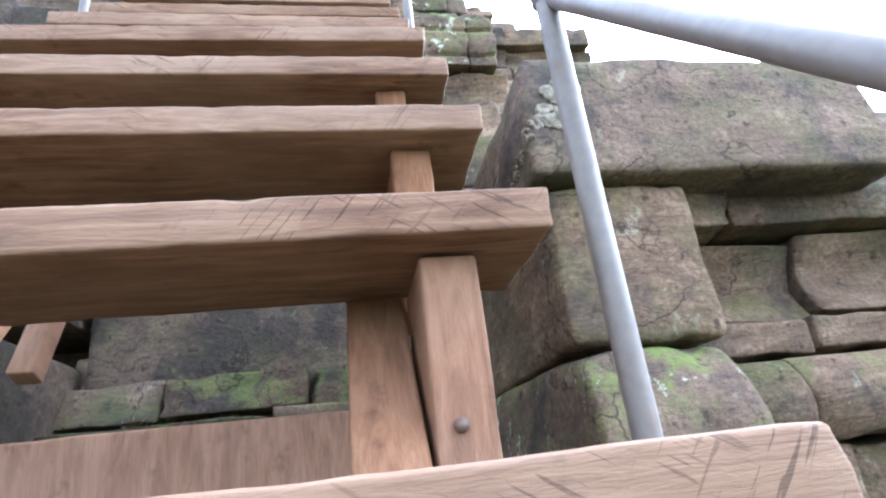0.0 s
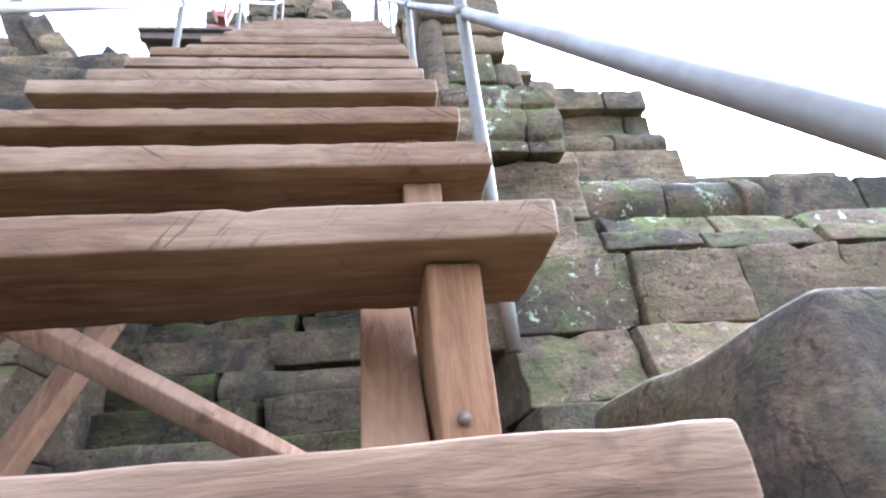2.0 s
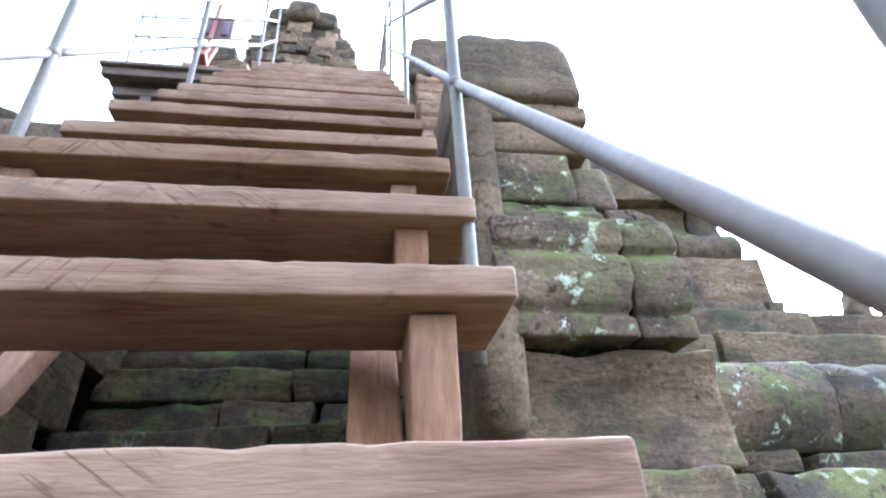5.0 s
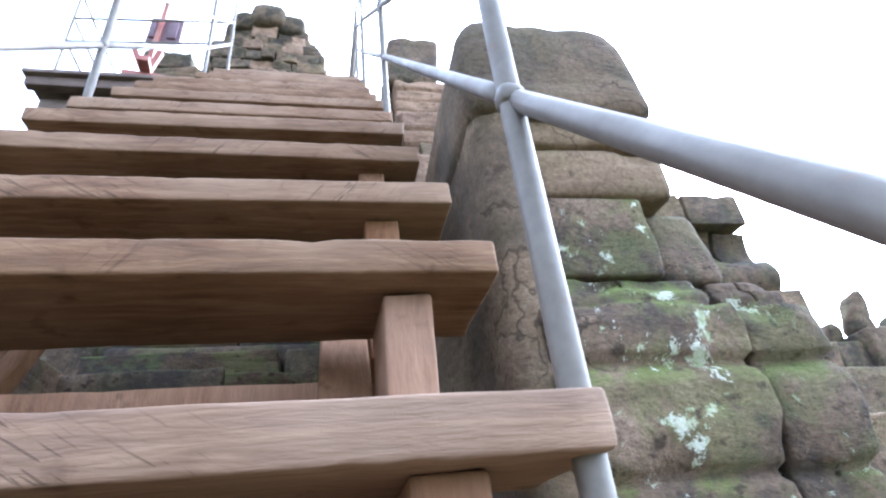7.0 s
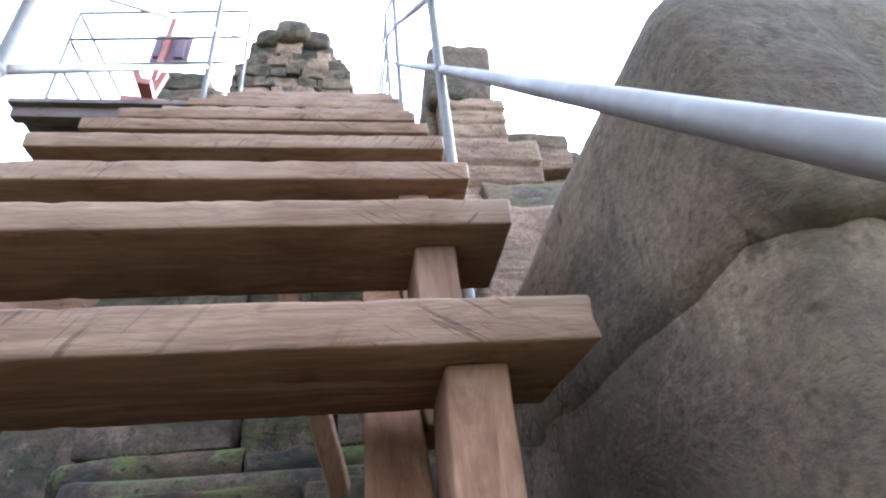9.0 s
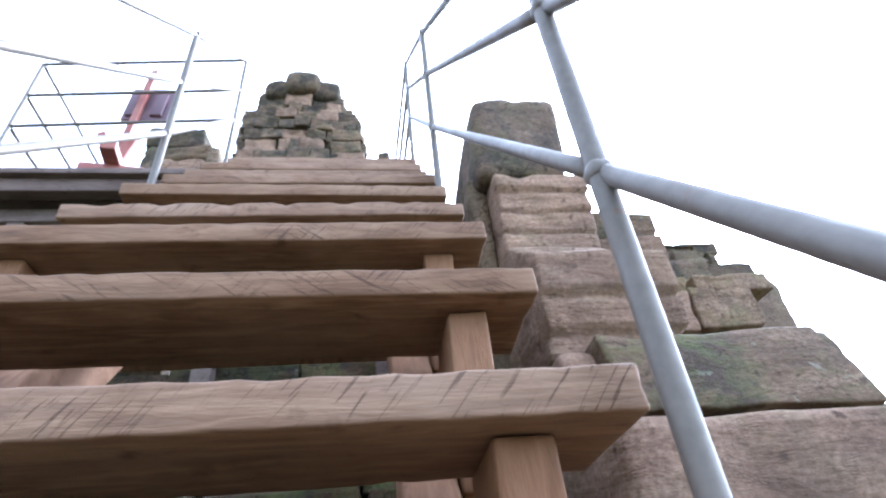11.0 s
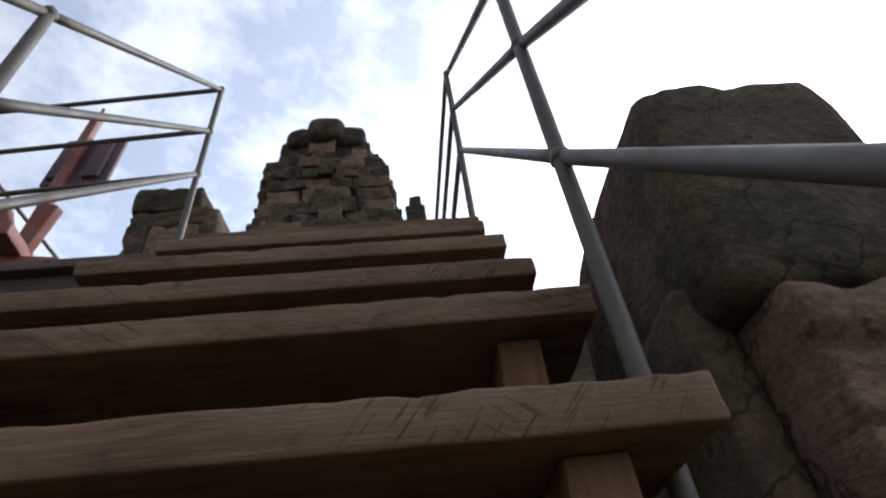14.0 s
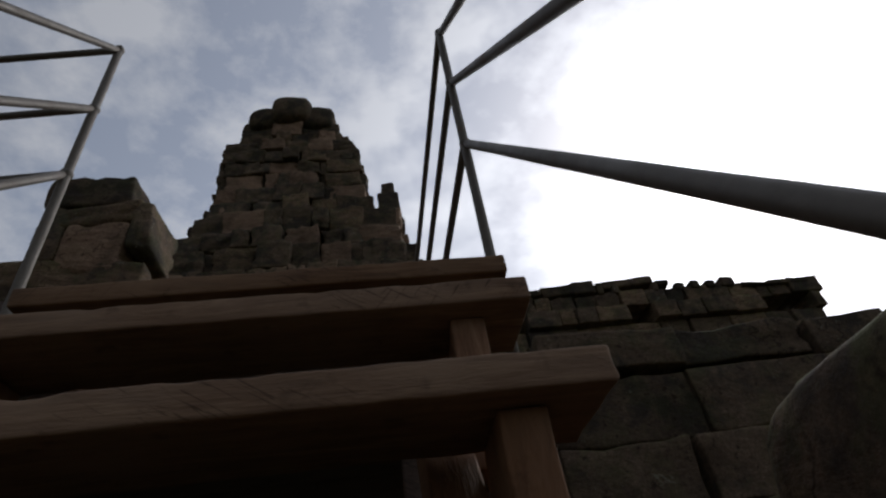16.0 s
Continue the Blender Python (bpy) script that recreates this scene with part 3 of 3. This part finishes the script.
# ---- wooden staircase ----
TREADS = [(-0.007, 0.246, 0.262), (-0.002, 0.468, 0.543), (0.006, 0.696, 0.842), (0.004, 0.91, 1.128), (0.001, 1.136, 1.393), (0.005, 1.367, 1.672), (-0.007, 1.569, 1.949), (-0.005, 1.815, 2.233), (0.008, 2.054, 2.528), (-0.002, 2.243, 2.784), (0.011, 2.489, 3.067), (0.0, 2.715, 3.365), (0.0, 2.921, 3.64), (0.0, 3.149, 3.916), (0.0, 3.386, 4.218), (-0.006, 3.616, 4.501), (-0.015, 3.843, 4.784), (-0.003, 4.099, 5.07), (-0.004, 4.323, 5.352), (-0.005, 4.531, 5.604), (-0.005, 4.772, 5.867), (-0.003, 4.988, 6.133), (-0.002, 5.233, 6.42)]
TREADS = [(0.0, k * GO, k * R) for k in range(-5, 0)] + [(0.03, 0.005, -0.01)] + TREADS
LEFT_ENDS = {8: -1.11, 9: -1.13, 10: -1.14, 13: -1.06, 14: -1.09, 15: -1.088, 16: -1.118, 17: -1.14, 20: -1.08, 21: -1.108, 22: -1.14}
stair = thing("wooden_staircase", (-0.55, -1.1, -1.7), "steep open-riser stair of thick reddish hardwood planks over stone steps", "stairs")
for i, (xr, y, z) in enumerate(TREADS):
    xl = LEFT_ENDS.get(i - 5, -1.10 + 0.012 * math.sin(i * 2.1))
    w, d, th = xr - xl, 0.222 + 0.006 * math.sin(i * 1.3), 0.05

    def shape(px, py, pz, i=i, w=w):
        edge = 0.0025 * noise.noise(Vector((px * 7, i * 3.3, 0))) + 0.0035 * noise.noise(Vector((px * 1.7, i * 5.1, 2)))
        if i == 23 and py < -0.1 and pz > 0.0:
            edge += 0.006 * max(0.0, math.sin(px * 38) - 0.25)
        return px + 0.003 * noise.noise(Vector((py * 20, pz * 20, i))), py + edge, pz + (0.7 * edge if i != 23 else -0.6 * edge)
    me = rbox("stair_tread", (w, d, th), TREAD, 0.0055, (44 if i != 23 else 110, 5, 2), 0.0014, 11.0, i * 2.3, shape, 0.007)
    part("stair_tread", me, stair, pose((xr + xl) / 2, y + d / 2, z - th / 2, 0, 0.25 * math.sin(i * 1.9), 0.3 * math.sin(i * 2.7)))


def on_slope(y, drop=0.0):
    """Height of the line of nosings at y, less drop."""
    return y * math.tan(radians(SLOPE)) - drop


# sloping main beams behind the treads, with upright bearer blocks under each tread
DEEP = 0.16
nrm = Vector((0, math.sin(radians(SLOPE)), -math.cos(radians(SLOPE))))
for xa, xb in ((-0.235, -0.157), (-0.985, -0.905)):
    a = Vector(((xa + xb) / 2, -1.15 + 0.25, on_slope(-1.15) - 0.05)) + nrm * DEEP / 2
    b = Vector(((xa + xb) / 2, 5.30 + 0.25, on_slope(5.30) - 0.05)) + nrm * DEEP / 2
    beam_between("main_beam", a, b, xb - xa, DEEP, BEAM, stair, seed=xa)
for i, (xr, y, z) in enumerate(TREADS):
    for xa, xb in ((-0.153, -0.086), (-1.055, -0.988)):
        h = 0.285
        me = rbox("bearer_block", (xb - xa, 0.15, h), BEAM, 0.006, (2, 2, 6), 0.002, 6.0, i + xa, None, 0.006)
        part("bearer_block", me, stair, pose((xa + xb) / 2, y + 0.052 + 0.075, z - 0.052 - h / 2, 0, 0.4 * math.sin(i * 3.1), 1.5 * math.sin(i * 2.2)))
        me = pipe("bolt", ((xa + xb) / 2 - 0.005, y + 0.056, z - 0.235), ((xa + xb) / 2 - 0.005, y + 0.045, z - 0.235), 0.0075, STEEL_RUST, 10)
        part("bolt", me, stair)
# cross beams, their stub ends and bolts
for k, (y, z) in enumerate(((1.66, 0.655), (1.56, 1.378), (2.40, 1.94), (2.75, 2.72), (3.48, 3.62), (4.5, 4.8), (0.66, 0.03))):
    me = rbox("cross_beam", (0.93, 0.06, (0.085, 0.085, 0.10, 0.07, 0.115, 0.07, 0.12)[k]), BEAM, 0.006, (16, 2, 2), 0.003, 5.0, k, None, 0.006)
    part("cross_beam", me, stair, pose(-0.57, y, z, 0, 0.4 * math.sin(k), 0))
for k, (y, z) in enumerate(((1.75, 1.835), (3.33, 3.60))):
    me = rbox("beam_end", (0.075, 0.10, 0.10), BEAM, 0.007, (3, 3, 3), 0.002, 6.0, k)
    part("beam_end", me, stair, pose(-0.272, y, z))
    part("bolt", pipe("bolt", (-0.305, y - 0.01, z), (-0.365, y - 0.01, z), 0.006, STEEL_RUST), stair, label="rusty threaded bolt end")
    me = rbox("beam_end", (0.05, 0.09, 0.22), BEAM, 0.007, (3, 3, 5), 0.002, 6.0, k + 9)
    part("beam_end", me, stair, pose(-0.06, y - 0.05, z - 0.03, 12, 0, 0))
# props and braces at the far stringer and under the stair
for k, (a, b, w, d) in enumerate((((-0.93, 0.75, 0.15), (-0.78, 1.15, 1.0), 0.05, 0.05), ((-1.0, 0.6, 0.62), (-0.72, 1.15, 0.50), 0.06, 0.05), ((-0.95, 1.25, 0.5), (-0.80, 1.75, 1.45), 0.05, 0.05),
                                 ((-0.95, 1.35, 1.25), (-0.15, 1.75, 0.80), 0.05, 0.05), ((-1.02, 1.2, 0.3), (-0.98, 1.6, 1.5), 0.06, 0.06), ((-0.97, 1.85, 1.45), (-0.80, 2.2, 2.25), 0.05, 0.05),
                                 ((-0.96, 2.4, 2.2), (-0.83, 2.9, 3.1), 0.05, 0.05), ((-0.48, 3.3, 4.0), (-0.30, 3.75, 3.35), 0.05, 0.06), ((-1.0, 2.9, 2.6), (-0.85, 3.4, 3.7), 0.05, 0.05))):
    beam_between("brace", a, b, w, d, BEAM, stair, seed=k + 40)
# ---- handrails ----
# each post: its place, its foot and the heights of its three rails
POSTS_R = [(0.03, -1.05, -1.3, (-1.0, -0.64, -0.31)), (0.05, 0.265, -0.01, (0.56, 0.925, 1.255)), (0.024, 1.284, 1.39, (1.885, 2.25, 2.58)), (-0.006, 2.09, 2.52, (2.885, 3.25, 3.58)),
           (0.004, 3.345, 3.915, (4.448, 4.815, 5.15)), (-0.005, 4.478, 5.33, (5.839, 6.216, 6.56)), (0.011, 5.512, 6.70, (7.137, 7.463, 7.787))]
POSTS_L = [(-1.08, -1.0, -1.3, (-0.94, -0.58, -0.25)), (-1.06, 0.12, -0.01, (0.44, 0.80, 1.13)), (-1.05, 1.24, 1.40, (1.82, 2.18, 2.51)), (-1.06, 2.31, 2.80, (3.13, 3.50, 3.84)),
           (-1.06, 3.195, 3.92, (4.225, 4.588, 4.93)), (-1.105, 4.52, 5.40, (5.82, 6.16, 6.53)), (-1.252, 5.665, 6.70, (7.255, 7.594, 7.977))]
PR = 0.0148


def railing(name, posts, label, side):
    """Upright posts with three sloping rails fixed to them; side: +1 or -1, where the rails lie against the posts."""
    root = thing(name, posts[0][:3], label, "handrail", "stair handrails")
    for x, y, z, tops in posts:
        part("post", pipe("post", (x, y, z - 0.34), (x, y, tops[-1] + 0.012), PR, STEEL), root)
        for h in tops:
            part("weld", rbox("weld", (0.0345, 0.036, 0.032), STEEL, 0.013, (2, 2, 2), 0.002, 30.0, h), root, pose(x, y, h))
    for p, q in zip(posts, posts[1:]):
        for a, b in zip(p[3], q[3]):
            part("rail", pipe("rail", (p[0] + side * 0.006, p[1], a), (q[0] + side * 0.006, q[1], b), PR * 0.92, STEEL), root)
    return root


railing("stair_handrail", POSTS_R, "grey painted steel pipe handrail with three rails beside the wooden stair", 1)
railing("stair_handrail", POSTS_L, "grey painted steel pipe handrail with three rails beside the wooden stair", -1)


def flat_railing(name, points, z, heights, label, ends=True):
    root = thing(name, (points[0][0], points[0][1], z), label, "railing", "landing railings")
    for i, (x, y) in enumerate(points):
        if i or not ends:
            part("post", pipe("post", (x, y, z - 0.1), (x, y, z + heights[-1]), PR, STEEL), root)
    for h in heights:
        for p, q in zip(points, points[1:]):
            part("rail", pipe("rail", (*p, z + h), (*q, z + h), PR * 0.9, STEEL), root)
    return root


DECK_Z = 6.82
flat_railing("landing_railing", [(-1.252, 5.665), (-2.80, 5.76), (-2.82, 8.4)], DECK_Z, (0.435, 0.775, 1.155), "grey steel pipe railing along the landing deck")
flat_railing("landing_railing", [(0.011, 5.512), (-0.12, 8.4)], DECK_Z, (0.317, 0.643, 0.967), "grey steel pipe railing along the landing deck")

# ---- landing deck ----
deck = thing("landing_deck", (-1.3, 6.5, DECK_Z - 0.3), "dark weathered timber landing deck at the top of the stair", "deck")
for i in range(10):
    me = rbox("deck_plank", (1.10 if i < 1 else 3.02, 0.28, 0.05), DECK if i else TREAD, 0.006, (24, 3, 2), 0.0015, 8.0, i + 70, None, 0.006)
    part("deck_plank", me, deck, pose(-0.53 if i < 1 else -1.53, 5.56 + i * 0.285, DECK_Z - (0.225 if i < 1 else 0.045)))
for y, z, x0 in ((5.80, DECK_Z - 0.126, -3.02), (5.98, DECK_Z - 0.236, -2.95), (6.6, DECK_Z - 0.126, -3.0)):
    me = rbox("deck_joist", (-0.05 - x0, 0.09, 0.11), DECK, 0.008, (20, 2, 2), 0.003, 5.0, y, None, 0.006)
    part("deck_joist", me, deck, pose((x0 - 0.05) / 2, y, z))
for x in (-2.6, -1.9, -1.25, -0.2):
    me = rbox("deck_post", (0.11, 0.11, 1.3), DECK, 0.008, (2, 2, 8), 0.003, 5.0, x)
    part("deck_post", me, deck, pose(x, 6.0, DECK_Z - 0.82))

# ---- sign post on the deck ----
SX, SY = -1.99, 5.80
SZ = DECK_Z - 0.018
sign = thing("sign_post", (SX, SY, SZ), "reddish painted wooden sign post with a small dark board", "sign")
part("foot", rbox("foot", (0.40, 0.10, 0.075), RED, 0.008, (6, 2, 2), 0.002, 6, 1), sign, pose(SX - 0.04, SY, SZ + 0.04, 0, 0, 8))
part("foot", rbox("foot", (0.10, 0.40, 0.07), RED, 0.008, (2, 6, 2), 0.002, 6, 2), sign, pose(SX - 0.04, SY, SZ + 0.11, 0, 0, 8))
beam_between("strut", (SX - 0.17, SY - 0.05, SZ + 0.37), (SX - 0.07, SY - 0.02, SZ + 0.12), 0.055, 0.055, RED, sign, seed=3)
beam_between("strut", (SX + 0.07, SY - 0.05, SZ + 0.37), (SX - 0.02, SY - 0.01, SZ + 0.12), 0.055, 0.055, RED, sign, seed=4)
beam_between("pole", (SX - 0.05, SY, SZ + 0.1), (SX + 0.01, SY, SZ + 1.17), 0.05, 0.045, RED, sign, seed=5)
board = part("board", rbox("board", (0.33, 0.025, 0.40), PURPLE, 0.006, (6, 2, 5), 0.001, 5, 1), sign, pose(SX + 0.03, SY + 0.042, SZ + 0.81, -4, 0, 0), "dark plum painted board")
part("batten", rbox("batten", (0.085, 0.03, 0.33), PURPLE, 0.006, (2, 2, 4), 0.001, 5, 2), sign, pose(SX + 0.11, SY + 0.02, SZ + 0.81, -4, 0, 0))
part("batten", rbox("batten", (0.055, 0.03, 0.33), PURPLE, 0.006, (2, 2, 4), 0.001, 5, 3), sign, pose(SX - 0.08, SY + 0.02, SZ + 0.81, -4, 0, 0))
part("nail", pipe("nail", (SX + 0.01, SY, SZ + 1.16), (SX + 0.015, SY, SZ + 1.24), 0.008, STEEL_RUST, 8), sign)

# ---- ruins beside the stair and the upper tiers ----
ruin = thing("collapsed_masonry", (-2.2, 3.6, 2.4), "tumbled dark sandstone slabs leaning beside the stair", "ruin")
for i, (x, y, z, sx, sy, sz, rx, ry, rz) in enumerate(((-2.95, 3.75, 4.18, 1.1, 0.5, 0.22, 0, 8, 6), (-2.9, 3.7, 3.92, 0.9, 0.5, 0.26, 0, 6, -5), (-2.42, 3.5, 3.98, 0.16, 0.5, 0.62, 6, -24, 8), (-2.24, 3.45, 3.86, 0.15, 0.45, 0.55, -4, -30, 14), (-2.08, 3.4, 3.74, 0.14, 0.4, 0.42, 5, -36, 4),
                                                  (-1.92, 3.55, 3.86, 0.30, 0.3, 0.26, 12, 8, 40), (-1.68, 3.45, 3.72, 0.62, 0.4, 0.13, 0, -5, 6), (-2.62, 3.35, 3.62, 0.5, 0.5, 0.30, 5, -10, 20), (-2.15, 3.3, 3.48, 0.55, 0.5, 0.24, 0, 6, -10), (-1.66, 3.35, 3.55, 0.6, 0.5, 0.2, 0, 3, -4),
                                                  (-3.4, 3.4, 3.75, 0.7, 0.8, 0.7, 4, 12, 30), (-2.95, 3.15, 3.3, 0.7, 0.6, 0.3, 6, 10, -15), (-2.35, 3.1, 3.2, 0.5, 0.5, 0.26, 3, 2, 8), (-1.78, 3.1, 3.25, 0.62, 0.5, 0.26, 2, -3, -6), (-1.75, 2.85, 2.95, 0.6, 0.5, 0.26, 3, 2, 8), (-2.4, 2.85, 2.9, 0.6, 0.5, 0.3, 3, -6, -8), (-3.0, 2.8, 2.9, 0.6, 0.6, 0.35, 3, 5, 10), (-1.75, 2.7, 2.62, 0.6, 0.5, 0.3, 2, 2, 4), (-2.45, 2.65, 2.6, 0.7, 0.5, 0.3, -2, 2, -4))):
    part("stone_block", rbox("stone_block", (sx, sy, sz), STONE_DARK if i % 4 else STONE, 0.014, (6, 5, 5), 0.012, 4.5, i + 3.3, None, 0.05), ruin, pose(x + 0.08, y - 0.2, z - 0.24, rx, ry, rz))

carved = thing("carved_gable_stone", (-2.9, 8.4, 4.5), "dark carved sandstone gable blocks above the landing", "ruin")
for i, (x, z, sx, sz, mat) in enumerate(((-2.90, 9.78, 0.72, 0.38, STONE_DARK), (-2.72, 9.48, 0.66, 0.24, STONE), (-2.74, 9.12, 0.5, 0.52, STONE_PINK), (-2.9, 8.75, 1.2, 0.5, STONE), (-3.10, 9.3, 0.26, 0.6, STONE_DARK), (-2.38, 9.35, 0.2, 0.5, STONE_DARK))):
    part("stone_block", rbox("stone_block", (sx, 0.6, sz), mat, 0.05, (8, 4, 6), 0.03, 3.5, i + 61, None, 0.07), carved, pose(x + 0.13, 8.3, z - 0.12, 0, rnd.uniform(-3, 3), rnd.uniform(-6, 6)))
core(carved, "masonry_core", -4.0, -2.3, 8.1, 9.4, 4.5, 8.55)

# ---- the tower ----
tower = thing("temple_tower", (-2.7, 15.5, 7.0), "dark weathered sandstone temple tower stepping up to a lotus crown", "tower")
LEVELS = [(7.0, 9.44, -5.53, 1.22), (9.44, 11.31, -5.49, 0.98), (11.31, 12.44, -5.43, 0.8), (12.44, 13.29, -5.38, 0.54), (13.29, 14.1, -5.26, 0.36), (14.1, 14.66, -5.14, 0.17), (14.66, 15.44, -4.77, 0.11), (15.44, 16.28, -4.65, -0.55), (16.28, 16.86, -4.48, -0.66), (16.86, 17.43, -4.45, -0.69), (17.43, 17.93, -4.53, -0.72), (17.93, 18.42, -4.54, -0.81), (18.42, 18.9, -4.47, -0.9), (18.9, 19.55, -4.29, -1.12), (19.55, 20.18, -4.2, -1.39), (20.18, 20.75, -4.03, -1.69)]
TOWER_Y = 16.30
for li, (z0, z1, xa, xb) in enumerate(LEVELS):
    z0, z1, xa, xb = 0.936 * z0 + 0.36, 0.936 * z1 + 0.36, xa + 0.285, xb + 0.285
    half = (xb - xa) / 2
    cx, cy = (xa + xb) / 2, TOWER_Y
    out = 0.10 * math.sin(li * 2.3)
    for side in range(4):
        n = max(4, int(2 * half / 0.6)) + li % 2
        rot = Matrix.Rotation(side * math.pi / 2, 4, "Z")
        cuts = [rnd.uniform(0.55, 1.5) for _ in range(n)]
        for b in range(n):
            bw = 2 * half * cuts[b] / sum(cuts)
            u = -half + 2 * half * sum(cuts[:b]) / sum(cuts) + bw / 2
            redent = 0.13 * half * (abs(u) / half) ** 3
            centre = 0.07 if abs(u) < half * 0.35 else 0.0
            me = rbox("stone_block", (bw * rnd.uniform(0.94, 1.06), 0.9, (z1 - z0) * rnd.uniform(0.9, 1.06)), (STONE_DARK, STONE_DARK, STONE_DARK, STONE, STONE_PINK)[rnd.randrange(5)], 0.035, (6, 3, 6), 0.07, 2.6, li * 9 + b + side * 3.7, None, 0.14)
            m = Matrix.Translation((cx, cy, (z0 + z1) / 2)) @ rot @ pose(u, -half + 0.45 + redent - centre - out * 0.3 + rnd.uniform(-0.14, 0.10), rnd.uniform(-0.02, 0.02), 0, rnd.uniform(-2, 2), rnd.uniform(-4, 4))
            part("stone_block", me, tower, m)
    core(tower, "masonry_core", xa + 0.5, xb - 0.5, cy - half + 0.5, cy + half - 0.5, z0 - 0.05, z1 + 0.02)
for i, (x, y, z, s, sz) in enumerate(((-2.76, 14.79, 20.66, 1.27, 1.08), (-3.51, 14.94, 20.48, 1.08, 0.93), (-2.01, 14.94, 20.45, 1.05, 1.05), (-2.73, 15.61, 20.66, 1.35, 0.9), (-3.87, 15.01, 20.21, 0.68, 0.69))):
    def shape(px, py, pz, s=s, sz=sz):
        d = math.sqrt((px / s) ** 2 + (py / s) ** 2 + (pz / sz) ** 2) * 2 + 1e-6
        k = 1 - 0.28 * max(0.0, d - 0.9)
        return px * k, py * k, pz * k
    part("lotus_crown", rbox("lotus_crown", (s, s, sz), STONE_DARK, 0.2 * s, (6, 6, 6), 0.03, 3.0, i + 90, shape), tower, pose(x + 0.285, y + 0.24, 0.936 * z + 0.36))
for i, (z, s) in enumerate(((15.85, 0.51), (16.3, 0.33))):
    part("pinnacle", rbox("pinnacle", (s, s, 0.63), STONE_DARK, 0.05, (3, 3, 3), 0.03, 3, i), tower, pose(0.10, 14.25, 0.936 * z + 0.27))

# ---- ruined gallery on the upper terrace ----
gallery = thing("ruined_gallery", (4.0, 11.3, 6.0), "long ruined sandstone gallery with a broken roofline", "wall", "", "structure")
for k in range(13):
    z0 = 6.6 + k * 0.27
    end = 6.35 + (0.05 if k > 11 else -0.02 * (11 - k) + 0.6 * (k < 9))
    course(gallery, 1.0, end + 0.06 * math.sin(k * 1.7), 11.0 - 0.06 * math.sin(k * 2.4), z0, z0 + 0.27, 0.8, STONE_DARK, (0.4, 0.9) if k < 11 else (0.2, 0.5), "flat", k + 120, 0.02, 0.22 if k == 11 else 0.0, tone=STONE)
for i, (x, w, z, h) in enumerate(((1.8, 0.6, 10.50, 0.10), (2.35, 0.5, 10.52, 0.18), (2.75, 0.35, 10.55, 0.22), (3.0, 0.09, 10.5, 0.2), (3.45, 0.8, 10.58, 0.14), (3.2, 0.12, 10.48, 0.16), (3.85, 0.10, 10.46, 0.18), (3.98, 0.22, 10.53, 0.09), (4.25, 0.16, 10.44, 0.12), (4.48, 0.15, 10.45, 0.14), (4.72, 0.15, 10.44, 0.12), (4.98, 0.22, 10.46, 0.16), (5.5, 0.6, 10.38, 0.06), (6.0, 0.7, 10.38, 0.08))):
    part("stone_block", rbox("stone_block", (w, 0.6, h), STONE_DARK, 0.03, (4, 3, 3), 0.02, 3, i + 140), gallery, pose(x, 11.3, z - 0.33, 0, rnd.uniform(-3, 3), rnd.uniform(-5, 5)))

# the top terrace that carries tower and gallery
top = thing("upper_terrace", (2.0, 8.0, 5.0), "dark sandstone face of the upper terrace", "wall", "pyramid terraces", "structure")
core(top, "masonry_core", -9.0, 6.2, 9.6, 20.5, 4.0, 7.0)
core(top, "masonry_core", -9.0, 2.2, 7.4, 11.0, 2.0, 6.1)
for z0, z1, y, x0, x1 in ((5.9, 6.22, 6.4, 0.35, 3.0), (6.22, 6.48, 6.42, 0.35, 2.95), (6.48, 6.78, 6.5, 0.35, 2.2), (6.78, 6.97, 6.5, 0.35, 2.05), (6.48, 6.60, 6.45, 2.24, 2.56)):
    course(top, x0, x1, y, z0, z1, 0.9, STONE_DARK, (0.5, 0.95), "flat", z0, 0.03)
course(top, 1.1, 6.0, 9.2, 6.1, 7.2, 0.9, STONE_DARK, (0.9, 1.3), "flat", 4.4, 0.03)

# ---- worn finials on a far corner of the terraces ----
for x, y, z, h in ((8.4, 8.9, 5.15, 0.75), (9.1, 9.0, 5.0, 0.5), (7.9, 9.1, 5.0, 0.42)):
    fin = thing("stone_finial", (x, y, -1.7), "worn stone guardian on a distant temple pedestal", "statue", "far guardians")
    part("pedestal", rbox("pedestal", (0.62, 0.7, z + 1.75), STONE_DARK, 0.05, (3, 3, 8), 0.03, 2.0, x), fin, pose(x, y, (z - 1.75) / 2))
    part("figure", rbox("figure", (0.36, 0.4, h), STONE_DARK, 0.12, (5, 5, 7), 0.05, 3.5, x * 2, lambda px, py, pz, h=h: (px * (1.15 - 0.7 * (pz / h + 0.5)) + 0.1 * (pz / h), py, pz)), fin, pose(x, y, z + h / 2 - 0.03))
